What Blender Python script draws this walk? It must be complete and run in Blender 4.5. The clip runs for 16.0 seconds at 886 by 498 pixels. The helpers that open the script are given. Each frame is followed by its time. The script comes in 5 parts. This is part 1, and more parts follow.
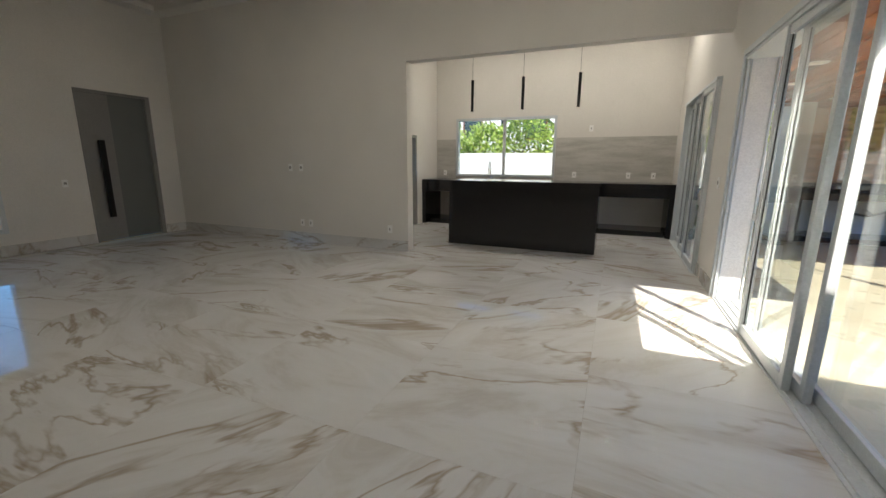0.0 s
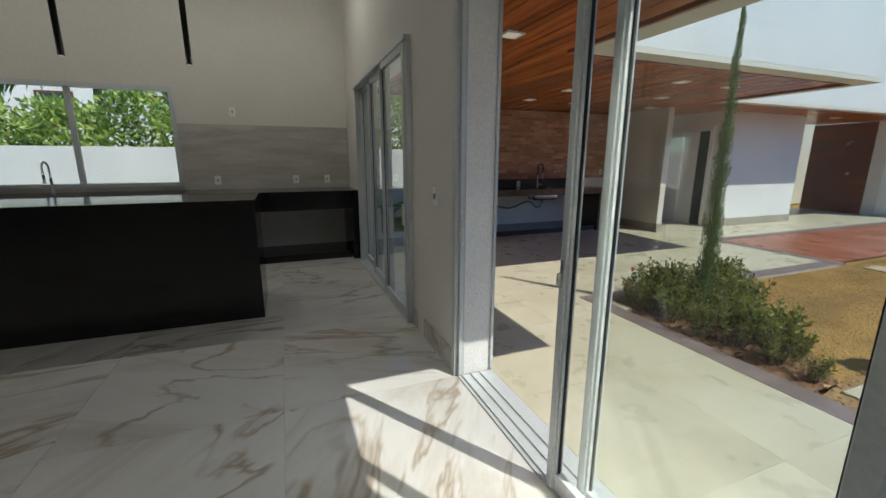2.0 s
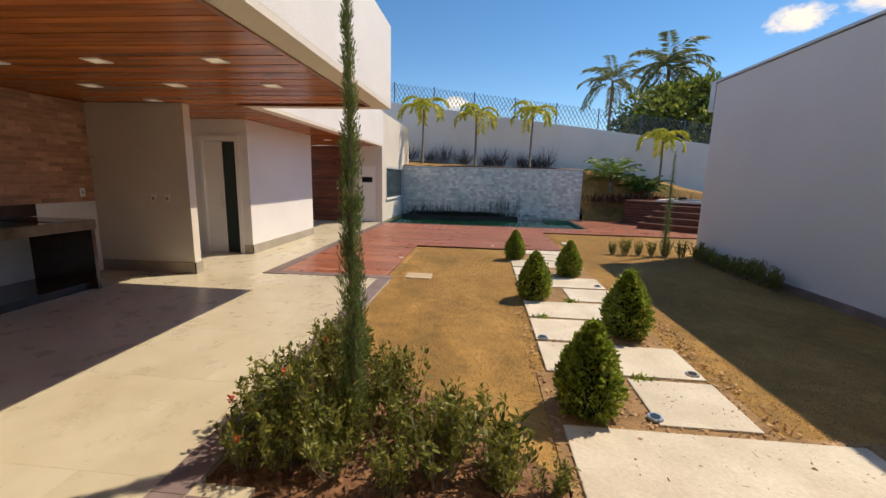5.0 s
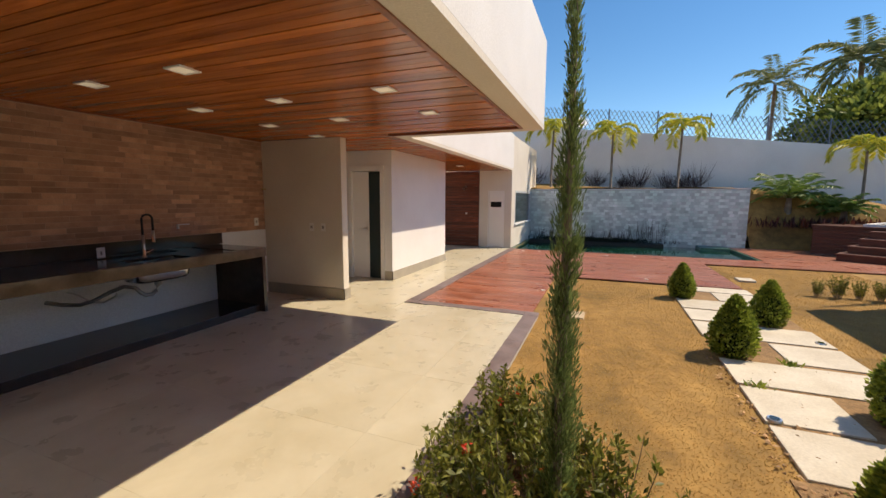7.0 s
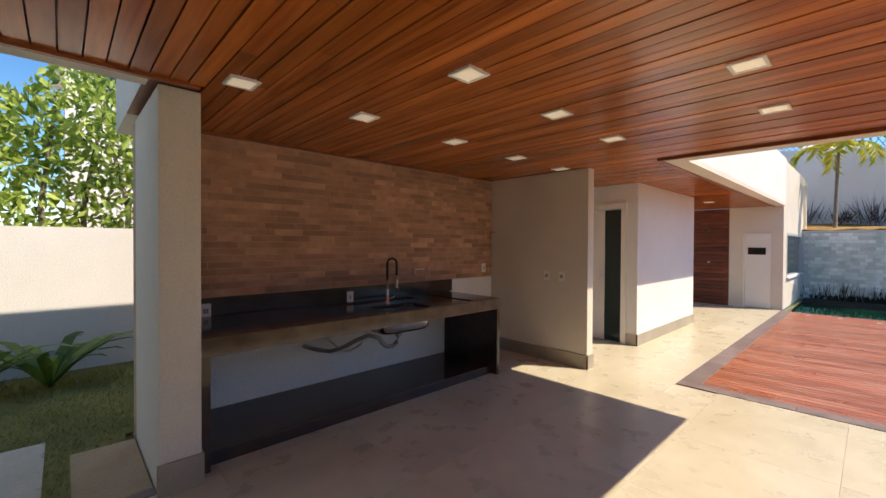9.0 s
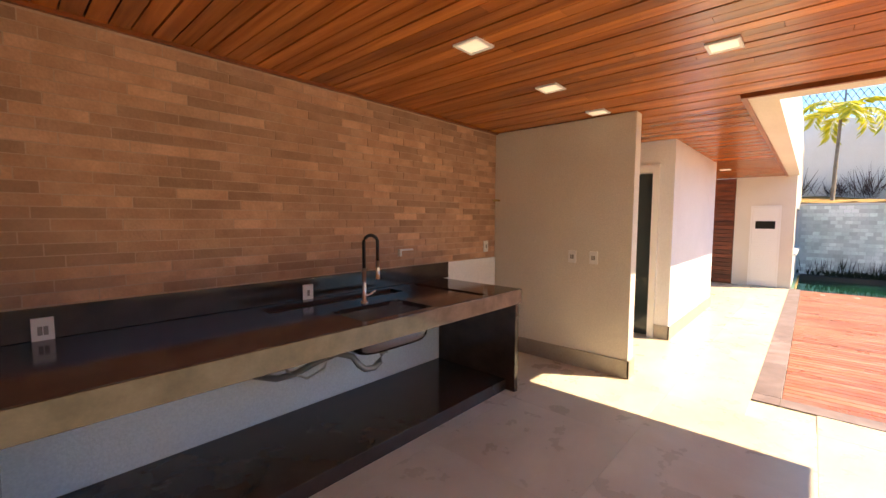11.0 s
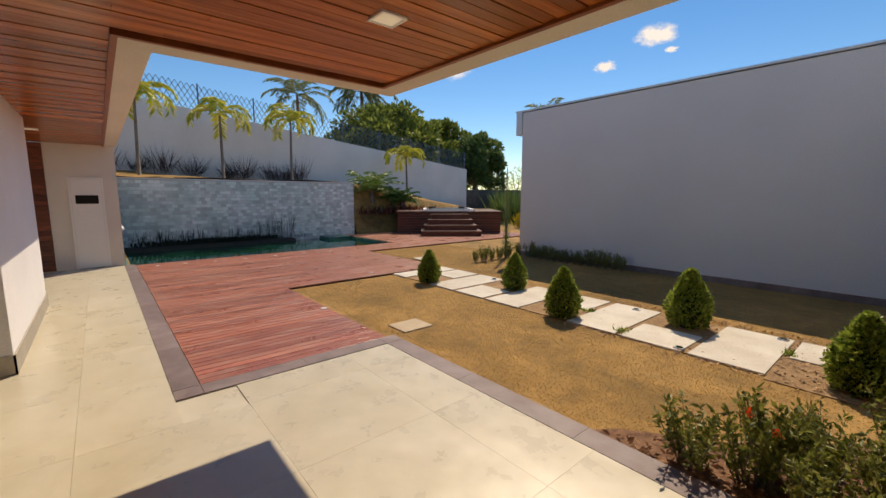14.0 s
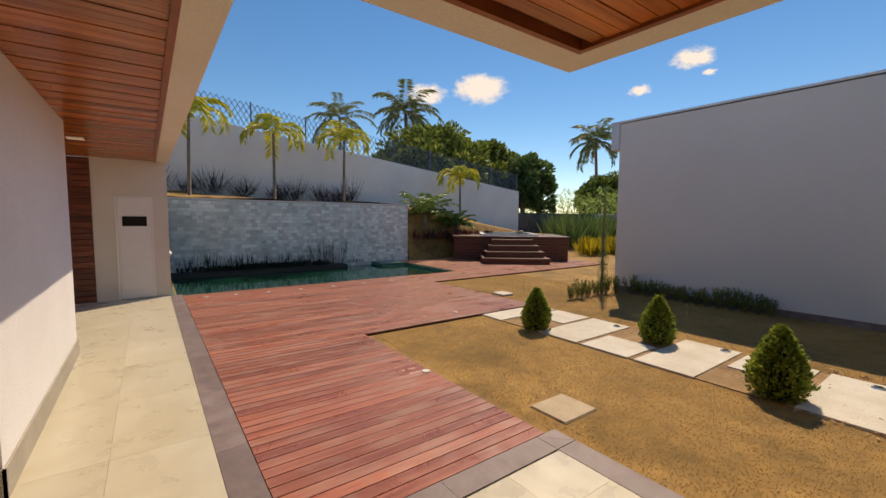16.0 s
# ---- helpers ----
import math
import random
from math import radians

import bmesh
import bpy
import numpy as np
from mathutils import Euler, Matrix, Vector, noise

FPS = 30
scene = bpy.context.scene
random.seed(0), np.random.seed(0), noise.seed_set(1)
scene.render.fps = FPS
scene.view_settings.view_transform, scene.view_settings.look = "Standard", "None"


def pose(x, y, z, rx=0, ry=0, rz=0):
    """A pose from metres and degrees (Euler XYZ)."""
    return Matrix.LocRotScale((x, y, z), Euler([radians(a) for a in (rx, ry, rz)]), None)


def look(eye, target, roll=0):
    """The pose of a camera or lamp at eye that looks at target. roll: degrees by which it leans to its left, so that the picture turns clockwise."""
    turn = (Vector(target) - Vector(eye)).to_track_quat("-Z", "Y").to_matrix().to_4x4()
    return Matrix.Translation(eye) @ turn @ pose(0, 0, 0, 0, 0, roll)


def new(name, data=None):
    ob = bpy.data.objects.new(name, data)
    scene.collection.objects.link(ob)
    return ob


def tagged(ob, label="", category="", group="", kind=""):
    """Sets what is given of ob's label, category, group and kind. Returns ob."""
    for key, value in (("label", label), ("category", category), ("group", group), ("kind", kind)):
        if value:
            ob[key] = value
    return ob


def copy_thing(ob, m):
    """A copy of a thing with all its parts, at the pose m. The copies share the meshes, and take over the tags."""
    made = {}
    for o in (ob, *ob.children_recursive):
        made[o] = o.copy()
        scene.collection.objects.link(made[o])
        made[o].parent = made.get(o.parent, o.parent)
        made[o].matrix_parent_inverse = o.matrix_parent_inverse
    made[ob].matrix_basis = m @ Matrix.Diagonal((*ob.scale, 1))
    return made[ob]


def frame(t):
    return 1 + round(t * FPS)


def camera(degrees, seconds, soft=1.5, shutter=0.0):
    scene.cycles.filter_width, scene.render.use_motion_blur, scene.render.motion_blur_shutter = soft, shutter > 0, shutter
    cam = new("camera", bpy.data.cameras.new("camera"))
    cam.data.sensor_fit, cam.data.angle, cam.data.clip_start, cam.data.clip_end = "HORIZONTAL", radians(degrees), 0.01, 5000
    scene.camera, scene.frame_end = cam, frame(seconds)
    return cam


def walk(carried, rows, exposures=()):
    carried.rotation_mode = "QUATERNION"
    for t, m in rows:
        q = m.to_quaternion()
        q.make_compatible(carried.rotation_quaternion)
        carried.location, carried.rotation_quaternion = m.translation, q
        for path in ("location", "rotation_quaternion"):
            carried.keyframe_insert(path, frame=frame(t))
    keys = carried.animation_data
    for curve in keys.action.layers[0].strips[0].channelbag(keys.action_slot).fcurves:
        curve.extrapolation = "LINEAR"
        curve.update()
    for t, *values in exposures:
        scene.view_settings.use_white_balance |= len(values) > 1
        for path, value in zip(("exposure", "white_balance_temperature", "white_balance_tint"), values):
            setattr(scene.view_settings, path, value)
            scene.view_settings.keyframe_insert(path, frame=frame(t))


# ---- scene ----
cam = camera(95.1, 16.0)
METRES, EYE, TILT, LEAN, TURN = 12.0, 1.5, 0.0, 0.0, 24.8
PATH = [
    (0, (0.312, 0.139, 1.49), (-0.446, 1.942, 1.071), 0.3),
    (0.5, (0.295, 0.881, 1.496), (0.059, 2.821, 1.072), 0.5),
    (1, (0.24, 1.576, 1.523), (0.425, 3.521, 1.096), 0.6),
    (1.5, (0.286, 2.243, 1.523), (0.774, 4.135, 1.098), 0.6),
    (2, (0.357, 2.926, 1.547), (1.064, 4.747, 1.114), 0.1),
    (2.5, (0.54, 3.529, 1.585), (1.496, 5.227, 1.137), 0.3),
    (3, (0.756, 4.044, 1.599), (2.001, 5.544, 1.153), 0.5),
    (3.5, (1.086, 4.411, 1.6), (2.617, 5.622, 1.163), 0.5),
    (4, (1.461, 4.683, 1.599), (3.26, 5.441, 1.167), 1.0),
    (4.2, (1.58, 4.755, 1.585), (3.451, 5.321, 1.16), 1.6),
    (6.5, (2.339, 5.189, 1.654), (4.315, 5.221, 1.342), 1.0),
    (7, (2.4, 5.493, 1.653), (4.246, 6.223, 1.407), 0.3),
    (7.5, (2.538, 5.684, 1.696), (4.143, 6.87, 1.553), 0.3),
    (8, (2.654, 6.043, 1.669), (4.086, 7.437, 1.618), 0.1),
    (8.5, (2.73, 6.457, 1.648), (4.084, 7.929, 1.632), 0.2),
    (9, (2.904, 6.858, 1.613), (4.275, 8.315, 1.588), 0.3),
    (9.5, (3.074, 7.203, 1.582), (4.506, 8.597, 1.529), 0.2),
    (12, (4.131, 8.522, 1.561), (5.681, 9.75, 1.263), 0.1),
    (12.5, (4.256, 8.672, 1.548), (6.191, 9.089, 1.262), 0.4),
    (13, (4.266, 8.782, 1.565), (6.208, 8.39, 1.286), 0.0),
    (13.5, (4.354, 8.774, 1.551), (6.098, 7.833, 1.274), -0.0),
    (14, (4.528, 8.742, 1.586), (6.043, 7.463, 1.32), 0.1),
    (14.5, (4.95, 8.709, 1.571), (6.258, 7.214, 1.336), 0.5),
    (15, (5.375, 8.646, 1.567), (6.569, 7.055, 1.367), 0.5),
    (15.5, (5.898, 8.63, 1.581), (7.198, 7.12, 1.413), 0.5),
    (16, (6.415, 8.729, 1.59), (8.027, 7.555, 1.435), 0.5),
]
EXPOSURES = [(0.0, 1.45, 6600, 8), (0.5, 1.0, 6500, 7), (1.0, 0.3, 6100, 3), (2.0, 0.3, 6200, 4), (2.5, 0.4, 6400, 6), (3.2, 0.5, 6700, 8), (3.6, 0.45, 7400, 12), (4.2, 0.3, 7900, 13), (7.0, 0.45, 8300, 13),
             (8.0, 0.6, 7500, 12), (9.0, 0.8, 7800, 13), (9.7, 1.1, 8300, 15), (11.8, 2.1, 9600, 18), (12.1, 2.05, 9600, 18), (12.5, 1.4, 9600, 18), (12.9, 0.75, 9200, 18), (13.6, 0.2, 8200, 14), (16.0, 0.1, 8700, 15)]
walk(cam, [(t, look(eye, target, roll)) for t, eye, target, roll in PATH], EXPOSURES)

# ---- light ----
SUN_WAY = Vector((1.12, -1.7, 2.6)).normalized()
SUN_ELEV = math.asin(SUN_WAY.z)
world = bpy.data.worlds.new("sky")
scene.world = world
world.use_nodes = True
wn = world.node_tree.nodes
sky = wn.new("ShaderNodeTexSky")
sky.sky_type = "NISHITA"
sky.sun_disc = False
sky.sun_elevation = SUN_ELEV
sky.sun_rotation = math.atan2(SUN_WAY.x, SUN_WAY.y)
sky.altitude, sky.air_density, sky.dust_density, sky.ozone_density = 1200, 1.0, 0.0, 4.0
wn["Background"].inputs[1].default_value = 0.135
sky_tone = wn.new("ShaderNodeHueSaturation")
sky_tone.inputs["Saturation"].default_value = 1.25
world.node_tree.links.new(sky.outputs[0], sky_tone.inputs["Color"])
world.node_tree.links.new(sky_tone.outputs[0], wn["Background"].inputs[0])
sun = new("sun", bpy.data.lights.new("sun", "SUN"))
sun.data.energy, sun.data.angle, sun.data.color = 3.6, radians(0.5), (1.0, 0.93, 0.82)
sun.matrix_world = look(SUN_WAY * 30, (0, 0, 0))
# ceiling spots indoors, out of view, added and powered to lighten the rooms
for lx, ly, watt in ((-1.2, 3.2, 5), (0.0, 3.2, 5), (-3.0, 3.2, 4), (-4.5, 3.2, 3), (-3.0, 0.2, 3), (0.0, -0.6, 5), (-2.6, 8.6, 9), (-0.9, 8.6, 9), (0.6, 8.6, 9)):
    sp = new("ceiling_fill_spot", bpy.data.lights.new("ceiling_fill_spot", "AREA"))
    sp.data.shape, sp.data.size, sp.data.energy, sp.data.color = "DISK", 0.022, watt, (1.0, 0.93, 0.84)
    sp.matrix_world = pose(lx, ly, 4.384)


# ---- materials ----
def nodes_of(name, rough=0.6, metal=0.0, spec=0.5):
    m = bpy.data.materials.new(name)
    m.use_nodes = True
    nt = m.node_tree
    b = nt.nodes["Principled BSDF"]
    b.inputs["Roughness"].default_value = rough
    b.inputs["Metallic"].default_value = metal
    b.inputs["Specular IOR Level"].default_value = spec
    return m, nt, b


def coords(nt, stretch=(1, 1, 1), shift=True):
    tc = nt.nodes.new("ShaderNodeTexCoord")
    mp = nt.nodes.new("ShaderNodeMapping")
    mp.inputs["Scale"].default_value = stretch
    nt.links.new(tc.outputs["Object"], mp.inputs[0])
    if shift:
        oi = nt.nodes.new("ShaderNodeObjectInfo")
        mu = nt.nodes.new("ShaderNodeVectorMath")
        mu.operation = "SCALE"
        mu.inputs[0].default_value = (37.0, 53.0, 71.0)
        nt.links.new(oi.outputs["Random"], mu.inputs["Scale"])
        nt.links.new(mu.outputs[0], mp.inputs["Location"])
    return mp.outputs[0]


def noise_of(nt, vec, scale, detail=5.0, rough=0.55, dist=0.0):
    n = nt.nodes.new("ShaderNodeTexNoise")
    n.inputs["Scale"].default_value = scale
    n.inputs["Detail"].default_value = detail
    n.inputs["Roughness"].default_value = rough
    n.inputs["Distortion"].default_value = dist
    nt.links.new(vec, n.inputs["Vector"])
    return n.outputs["Fac"]


def ramp_of(nt, fac, stops):
    r = nt.nodes.new("ShaderNodeValToRGB")
    e = r.color_ramp.elements
    while len(e) < len(stops):
        e.new(0.5)
    for k, (p, c) in enumerate(stops):
        e[k].position = p
        e[k].color = (*c, 1) if len(c) == 3 else c
    nt.links.new(fac, r.inputs[0])
    return r.outputs[0]


def mix_of(nt, fac, a, b, mode="MIX"):
    m = nt.nodes.new("ShaderNodeMix")
    m.data_type, m.blend_type = "RGBA", mode
    for s, v in ((m.inputs[0], fac), (m.inputs[6], a), (m.inputs[7], b)):
        if isinstance(v, (int, float)):
            s.default_value = v
        elif isinstance(v, tuple):
            s.default_value = (*v, 1)
        else:
            nt.links.new(v, s)
    return m.outputs[2]


def random_value(nt, col, amount, island=False):
    if island:
        src = nt.nodes.new("ShaderNodeNewGeometry").outputs["Random Per Island"]
    else:
        src = nt.nodes.new("ShaderNodeObjectInfo").outputs["Random"]
    mr = nt.nodes.new("ShaderNodeMapRange")
    mr.inputs[3].default_value, mr.inputs[4].default_value = 1 - amount, 1 + amount
    nt.links.new(src, mr.inputs[0])
    hs = nt.nodes.new("ShaderNodeHueSaturation")
    nt.links.new(mr.outputs[0], hs.inputs["Value"])
    nt.links.new(col, hs.inputs["Color"])
    return hs.outputs[0]


def bump_of(nt, b, height, strength, dist=0.01):
    bp = nt.nodes.new("ShaderNodeBump")
    bp.inputs["Strength"].default_value = strength
    bp.inputs["Distance"].default_value = dist
    nt.links.new(height, bp.inputs["Height"])
    nt.links.new(bp.outputs[0], b.inputs["Normal"])


def surface(name, c1, c2, scale=1.5, fine=60.0, rough=0.6, bump=0.15, metal=0.0, rnd=0.0, stretch=(1, 1, 1), island=False, spec=0.5, rough2=None, lo=0.35, hi=0.65):
    m, nt, b = nodes_of(name, rough, metal, spec)
    v = coords(nt, stretch)
    big = noise_of(nt, v, scale)
    col = ramp_of(nt, big, [(lo, c1), (hi, c2)])
    fn = noise_of(nt, v, fine, 3.0)
    grain = ramp_of(nt, fn, [(0.3, (0.86, 0.86, 0.86)), (0.7, (1, 1, 1))])
    col = mix_of(nt, 1.0, col, grain, "MULTIPLY")
    if rnd:
        col = random_value(nt, col, rnd, island)
    nt.links.new(col, b.inputs["Base Color"])
    if rough2 is not None:
        mr = nt.nodes.new("ShaderNodeMapRange")
        mr.inputs[3].default_value, mr.inputs[4].default_value = rough, rough2
        nt.links.new(big, mr.inputs[0])
        nt.links.new(mr.outputs[0], b.inputs["Roughness"])
    if bump:
        bump_of(nt, b, fn, bump)
    return m


def marble(name):
    m, nt, b = nodes_of(name, 0.018, 0.0, 0.6)
    tc = nt.nodes.new("ShaderNodeTexCoord")
    oi = nt.nodes.new("ShaderNodeObjectInfo")
    turn = nt.nodes.new("ShaderNodeMapRange")
    turn.inputs[3].default_value, turn.inputs[4].default_value = -1.15, 0.75
    nt.links.new(oi.outputs["Random"], turn.inputs[0])
    vr = nt.nodes.new("ShaderNodeVectorRotate")
    vr.rotation_type = "Z_AXIS"
    nt.links.new(tc.outputs["Object"], vr.inputs["Vector"])
    nt.links.new(turn.outputs[0], vr.inputs["Angle"])
    far = nt.nodes.new("ShaderNodeVectorMath")
    far.operation = "SCALE"
    far.inputs[0].default_value = (37.0, 53.0, 71.0)
    nt.links.new(oi.outputs["Random"], far.inputs["Scale"])
    mp = nt.nodes.new("ShaderNodeMapping")
    mp.inputs["Scale"].default_value = (0.36, 1.1, 1)
    nt.links.new(vr.outputs[0], mp.inputs[0])
    nt.links.new(far.outputs[0], mp.inputs["Location"])
    v = mp.outputs[0]
    warp = noise_of(nt, v, 1.3, 4.0, 0.6, 0.6)
    vein = noise_of(nt, v, 0.9, 5.0, 0.55, 1.4)
    mt = nt.nodes.new("ShaderNodeMath")
    mt.operation = "SUBTRACT"
    mt.inputs[1].default_value = 0.5
    nt.links.new(vein, mt.inputs[0])
    ab = nt.nodes.new("ShaderNodeMath")
    ab.operation = "ABSOLUTE"
    nt.links.new(mt.outputs[0], ab.inputs[0])
    thin = ramp_of(nt, ab.outputs[0], [(0.0, (1, 1, 1)), (0.006, (0.7, 0.7, 0.7)), (0.022, (0, 0, 0))])
    where = ramp_of(nt, warp, [(0.40, (0, 0, 0)), (0.54, (1, 1, 1))])
    fac = mix_of(nt, 1.0, thin, where, "MULTIPLY")
    base = ramp_of(nt, noise_of(nt, v, 2.0, 7.0, 0.66, 0.8), [(0.28, (0.50, 0.47, 0.425)), (0.40, (0.56, 0.54, 0.505)), (0.50, (0.63, 0.62, 0.60)), (0.7, (0.68, 0.675, 0.665))])
    col = mix_of(nt, fac, base, (0.37, 0.31, 0.24))
    nt.links.new(col, b.inputs["Base Color"])
    return m


def timber(name, c1, c2, axis=(18, 1.2, 18), rough=0.35, rnd=0.25, island=False, bump=0.1):
    m, nt, b = nodes_of(name, rough)
    v = coords(nt, axis, not island)
    g = noise_of(nt, v, 1.0, 6.0, 0.6, 0.4)
    col = ramp_of(nt, g, [(0.3, c1), (0.7, c2)])
    col = random_value(nt, col, rnd, island)
    nt.links.new(col, b.inputs["Base Color"])
    bump_of(nt, b, noise_of(nt, v, 3.0), bump, 0.004)
    return m


def plain(name, c, rough=0.5, metal=0.0, emit=0.0):
    m, nt, b = nodes_of(name, rough, metal)
    b.inputs["Base Color"].default_value = (*c, 1)
    if emit:
        b.inputs["Emission Color"].default_value = (*c, 1)
        b.inputs["Emission Strength"].default_value = emit
    return m


def leafy(name, c1, c2, rough=0.5):
    m, nt, b = nodes_of(name, rough)
    src = nt.nodes.new("ShaderNodeNewGeometry").outputs["Random Per Island"]
    col = ramp_of(nt, src, [(0.0, c1), (1.0, c2)])
    nt.links.new(col, b.inputs["Base Color"])
    tr = nt.nodes.new("ShaderNodeBsdfTranslucent")
    nt.links.new(col, tr.inputs["Color"])
    mx = nt.nodes.new("ShaderNodeMixShader")
    mx.inputs[0].default_value = 0.4
    nt.links.new(b.outputs[0], mx.inputs[1])
    nt.links.new(tr.outputs[0], mx.inputs[2])
    nt.links.new(mx.outputs[0], nt.nodes["Material Output"].inputs["Surface"])
    return m


PLASTER_IN = surface("interior_plaster", (0.74, 0.71, 0.66), (0.79, 0.76, 0.71), 0.8, 90, 0.75, 0.05)
PLASTER_OUT = surface("white_plaster", (0.80, 0.795, 0.79), (0.87, 0.865, 0.86), 0.9, 70, 0.85, 0.25)
PLASTER_PATIO = surface("patio_plaster", (0.73, 0.68, 0.60), (0.80, 0.75, 0.67), 0.9, 80, 0.85, 0.3)
PLASTER_GREY = surface("pale_grey_plaster", (0.66, 0.67, 0.68), (0.72, 0.72, 0.73), 0.5, 70, 0.85, 0.2)
CEILING_WHITE = surface("ceiling_paint", (0.74, 0.72, 0.68), (0.78, 0.76, 0.72), 0.7, 80, 0.8, 0.03)
MARBLE = marble("polished_marble_tile")
MARBLE_WALL = surface("marble_backsplash", (0.46, 0.44, 0.40), (0.60, 0.58, 0.54), 3.0, 40, 0.25, 0.04, stretch=(0.5, 1, 3))
GROUT = plain("grout", (0.42, 0.40, 0.37), 0.9)
def mottled(name, c1, c2, c3, big, mid, rough, rough2, bump, rnd, spots=0.5, stretch=(1, 1, 1)):
    """Stone or weathered timber with clouds of three tones and small pits."""
    m, nt, b = nodes_of(name, rough)
    v = coords(nt, stretch)
    a = noise_of(nt, v, big, 6.0, 0.62, 0.5)
    c = noise_of(nt, v, mid, 6.0, 0.6, 0.15)
    col = ramp_of(nt, a, [(0.24, c1), (0.5, c2), (0.76, c3)])
    cloud = ramp_of(nt, c, [(0.22, (1 - spots, 1 - spots, 1 - spots)), (0.66, (1, 1, 1))])
    col = mix_of(nt, 1.0, col, cloud, "MULTIPLY")
    if rnd:
        col = random_value(nt, col, rnd)
    nt.links.new(col, b.inputs["Base Color"])
    mr = nt.nodes.new("ShaderNodeMapRange")
    mr.inputs[1].default_value, mr.inputs[2].default_value = 0.3, 0.7
    mr.inputs[3].default_value, mr.inputs[4].default_value = rough, rough2
    nt.links.new(c, mr.inputs[0])
    nt.links.new(mr.outputs[0], b.inputs["Roughness"])
    bump_of(nt, b, noise_of(nt, v, mid * 5, 4.0), bump, 0.006)
    return m


PATIO = mottled("sandstone_tile", (0.50, 0.445, 0.315), (0.585, 0.535, 0.405), (0.645, 0.605, 0.485), 1.3, 4.0, 0.24, 0.38, 0.04, 0.03, 0.10)
PORPHYRY = mottled("porphyry_strip", (0.15, 0.105, 0.10), (0.22, 0.165, 0.16), (0.30, 0.24, 0.24), 2.5, 9.0, 0.45, 0.7, 0.2, 0.08, 0.3)
DECK, dnt, db = nodes_of("red_deck_timber", 0.3)
dv = coords(dnt, (16, 1.0, 16))
dcol = ramp_of(dnt, noise_of(dnt, dv, 1.0, 6.0, 0.6, 0.4), [(0.28, (0.22, 0.064, 0.034)), (0.5, (0.36, 0.118, 0.066)), (0.72, (0.50, 0.19, 0.11))])
dcol = random_value(dnt, dcol, 0.24)
dworn = noise_of(dnt, coords(dnt, (1.6, 1.6, 1.6)), 1.0, 6.0, 0.65, 0.6)
dcol = mix_of(dnt, ramp_of(dnt, dworn, [(0.46, (0, 0, 0)), (0.68, (0.55, 0.55, 0.55))]), dcol, (0.38, 0.235, 0.19))
dnt.links.new(dcol, db.inputs["Base Color"])
dmr = dnt.nodes.new("ShaderNodeMapRange")
dmr.inputs[1].default_value, dmr.inputs[2].default_value = 0.3, 0.7
dmr.inputs[3].default_value, dmr.inputs[4].default_value = 0.22, 0.48
dnt.links.new(dworn, dmr.inputs[0])
dnt.links.new(dmr.outputs[0], db.inputs["Roughness"])
bump_of(dnt, db, noise_of(dnt, dv, 3.0), 0.15, 0.004)
CEILWOOD = timber("ceiling_timber", (0.25, 0.060, 0.014), (0.56, 0.175, 0.042), (14, 0.8, 14), 0.24, 0.26, True)
CEILTRIM = timber("ceiling_trim_timber", (0.20, 0.05, 0.015), (0.34, 0.10, 0.03), (6, 6, 6), 0.35, 0.1)
SLATWOOD = timber("dark_slat_timber", (0.07, 0.018, 0.010), (0.24, 0.065, 0.030), (12, 2.0, 14), 0.4, 0.4)
SPAWOOD = timber("spa_timber", (0.06, 0.015, 0.010), (0.14, 0.038, 0.024), (3, 3, 14), 0.45, 0.2)
BLACKSTONE = surface("black_granite", (0.006, 0.006, 0.007), (0.012, 0.011, 0.012), 6.0, 150, 0.12, 0.0)
BROWNSTONE = surface("dark_brown_granite", (0.040, 0.023, 0.017), (0.066, 0.040, 0.030), 5.0, 150, 0.12, 0.0)
HONED = surface("honed_dark_granite", (0.030, 0.018, 0.014), (0.050, 0.030, 0.023), 5.0, 150, 0.6, 0.05)
SINKSTEEL = surface("sink_steel", (0.50, 0.49, 0.48), (0.58, 0.57, 0.56), 3.0, 120, 0.22, 0.02, metal=1.0)
ALU = surface("white_aluminium", (0.60, 0.64, 0.66), (0.67, 0.70, 0.72), 2.0, 60, 0.3, 0.0, metal=0.15)
STEEL = plain("brushed_steel", (0.82, 0.81, 0.79), 0.28, 1.0)
DARKMETAL = plain("black_metal", (0.012, 0.011, 0.011), 0.35, 0.6)
BLACKRUBBER = plain("black_hose", (0.010, 0.010, 0.010), 0.5)
GREYINSERT = plain("grey_insert", (0.28, 0.27, 0.25), 0.4)
WHITEPL = plain("white_plastic", (0.84, 0.83, 0.81), 0.4)
LENS = plain("lamp_diffuser", (0.92, 0.84, 0.70), 0.4, 0.0, 0.2)
BRICK = surface("terracotta_brick", (0.47, 0.255, 0.16), (0.62, 0.365, 0.24), 5.0, 70, 0.8, 0.3, rnd=0.27)
BRICK_FAR = surface("terracotta_brick_rest", (0.47, 0.255, 0.16), (0.62, 0.365, 0.24), 5.0, 70, 0.8, 0.3, rnd=0.27, island=True)
MORTAR = surface("brick_mortar", (0.56, 0.37, 0.26), (0.64, 0.44, 0.32), 4.0, 60, 0.9, 0.3)
PTILE = surface("green_stone_tile", (0.66, 0.78, 0.73), (0.88, 0.92, 0.89), 1.5, 50, 0.4, 0.15, rnd=0.24)
PTILE_FAR = surface("green_stone_tile_rest", (0.66, 0.78, 0.73), (0.88, 0.92, 0.89), 1.5, 50, 0.4, 0.15, rnd=0.24, island=True)
WATER, wnt, wb = nodes_of("pool_water", 0.04)
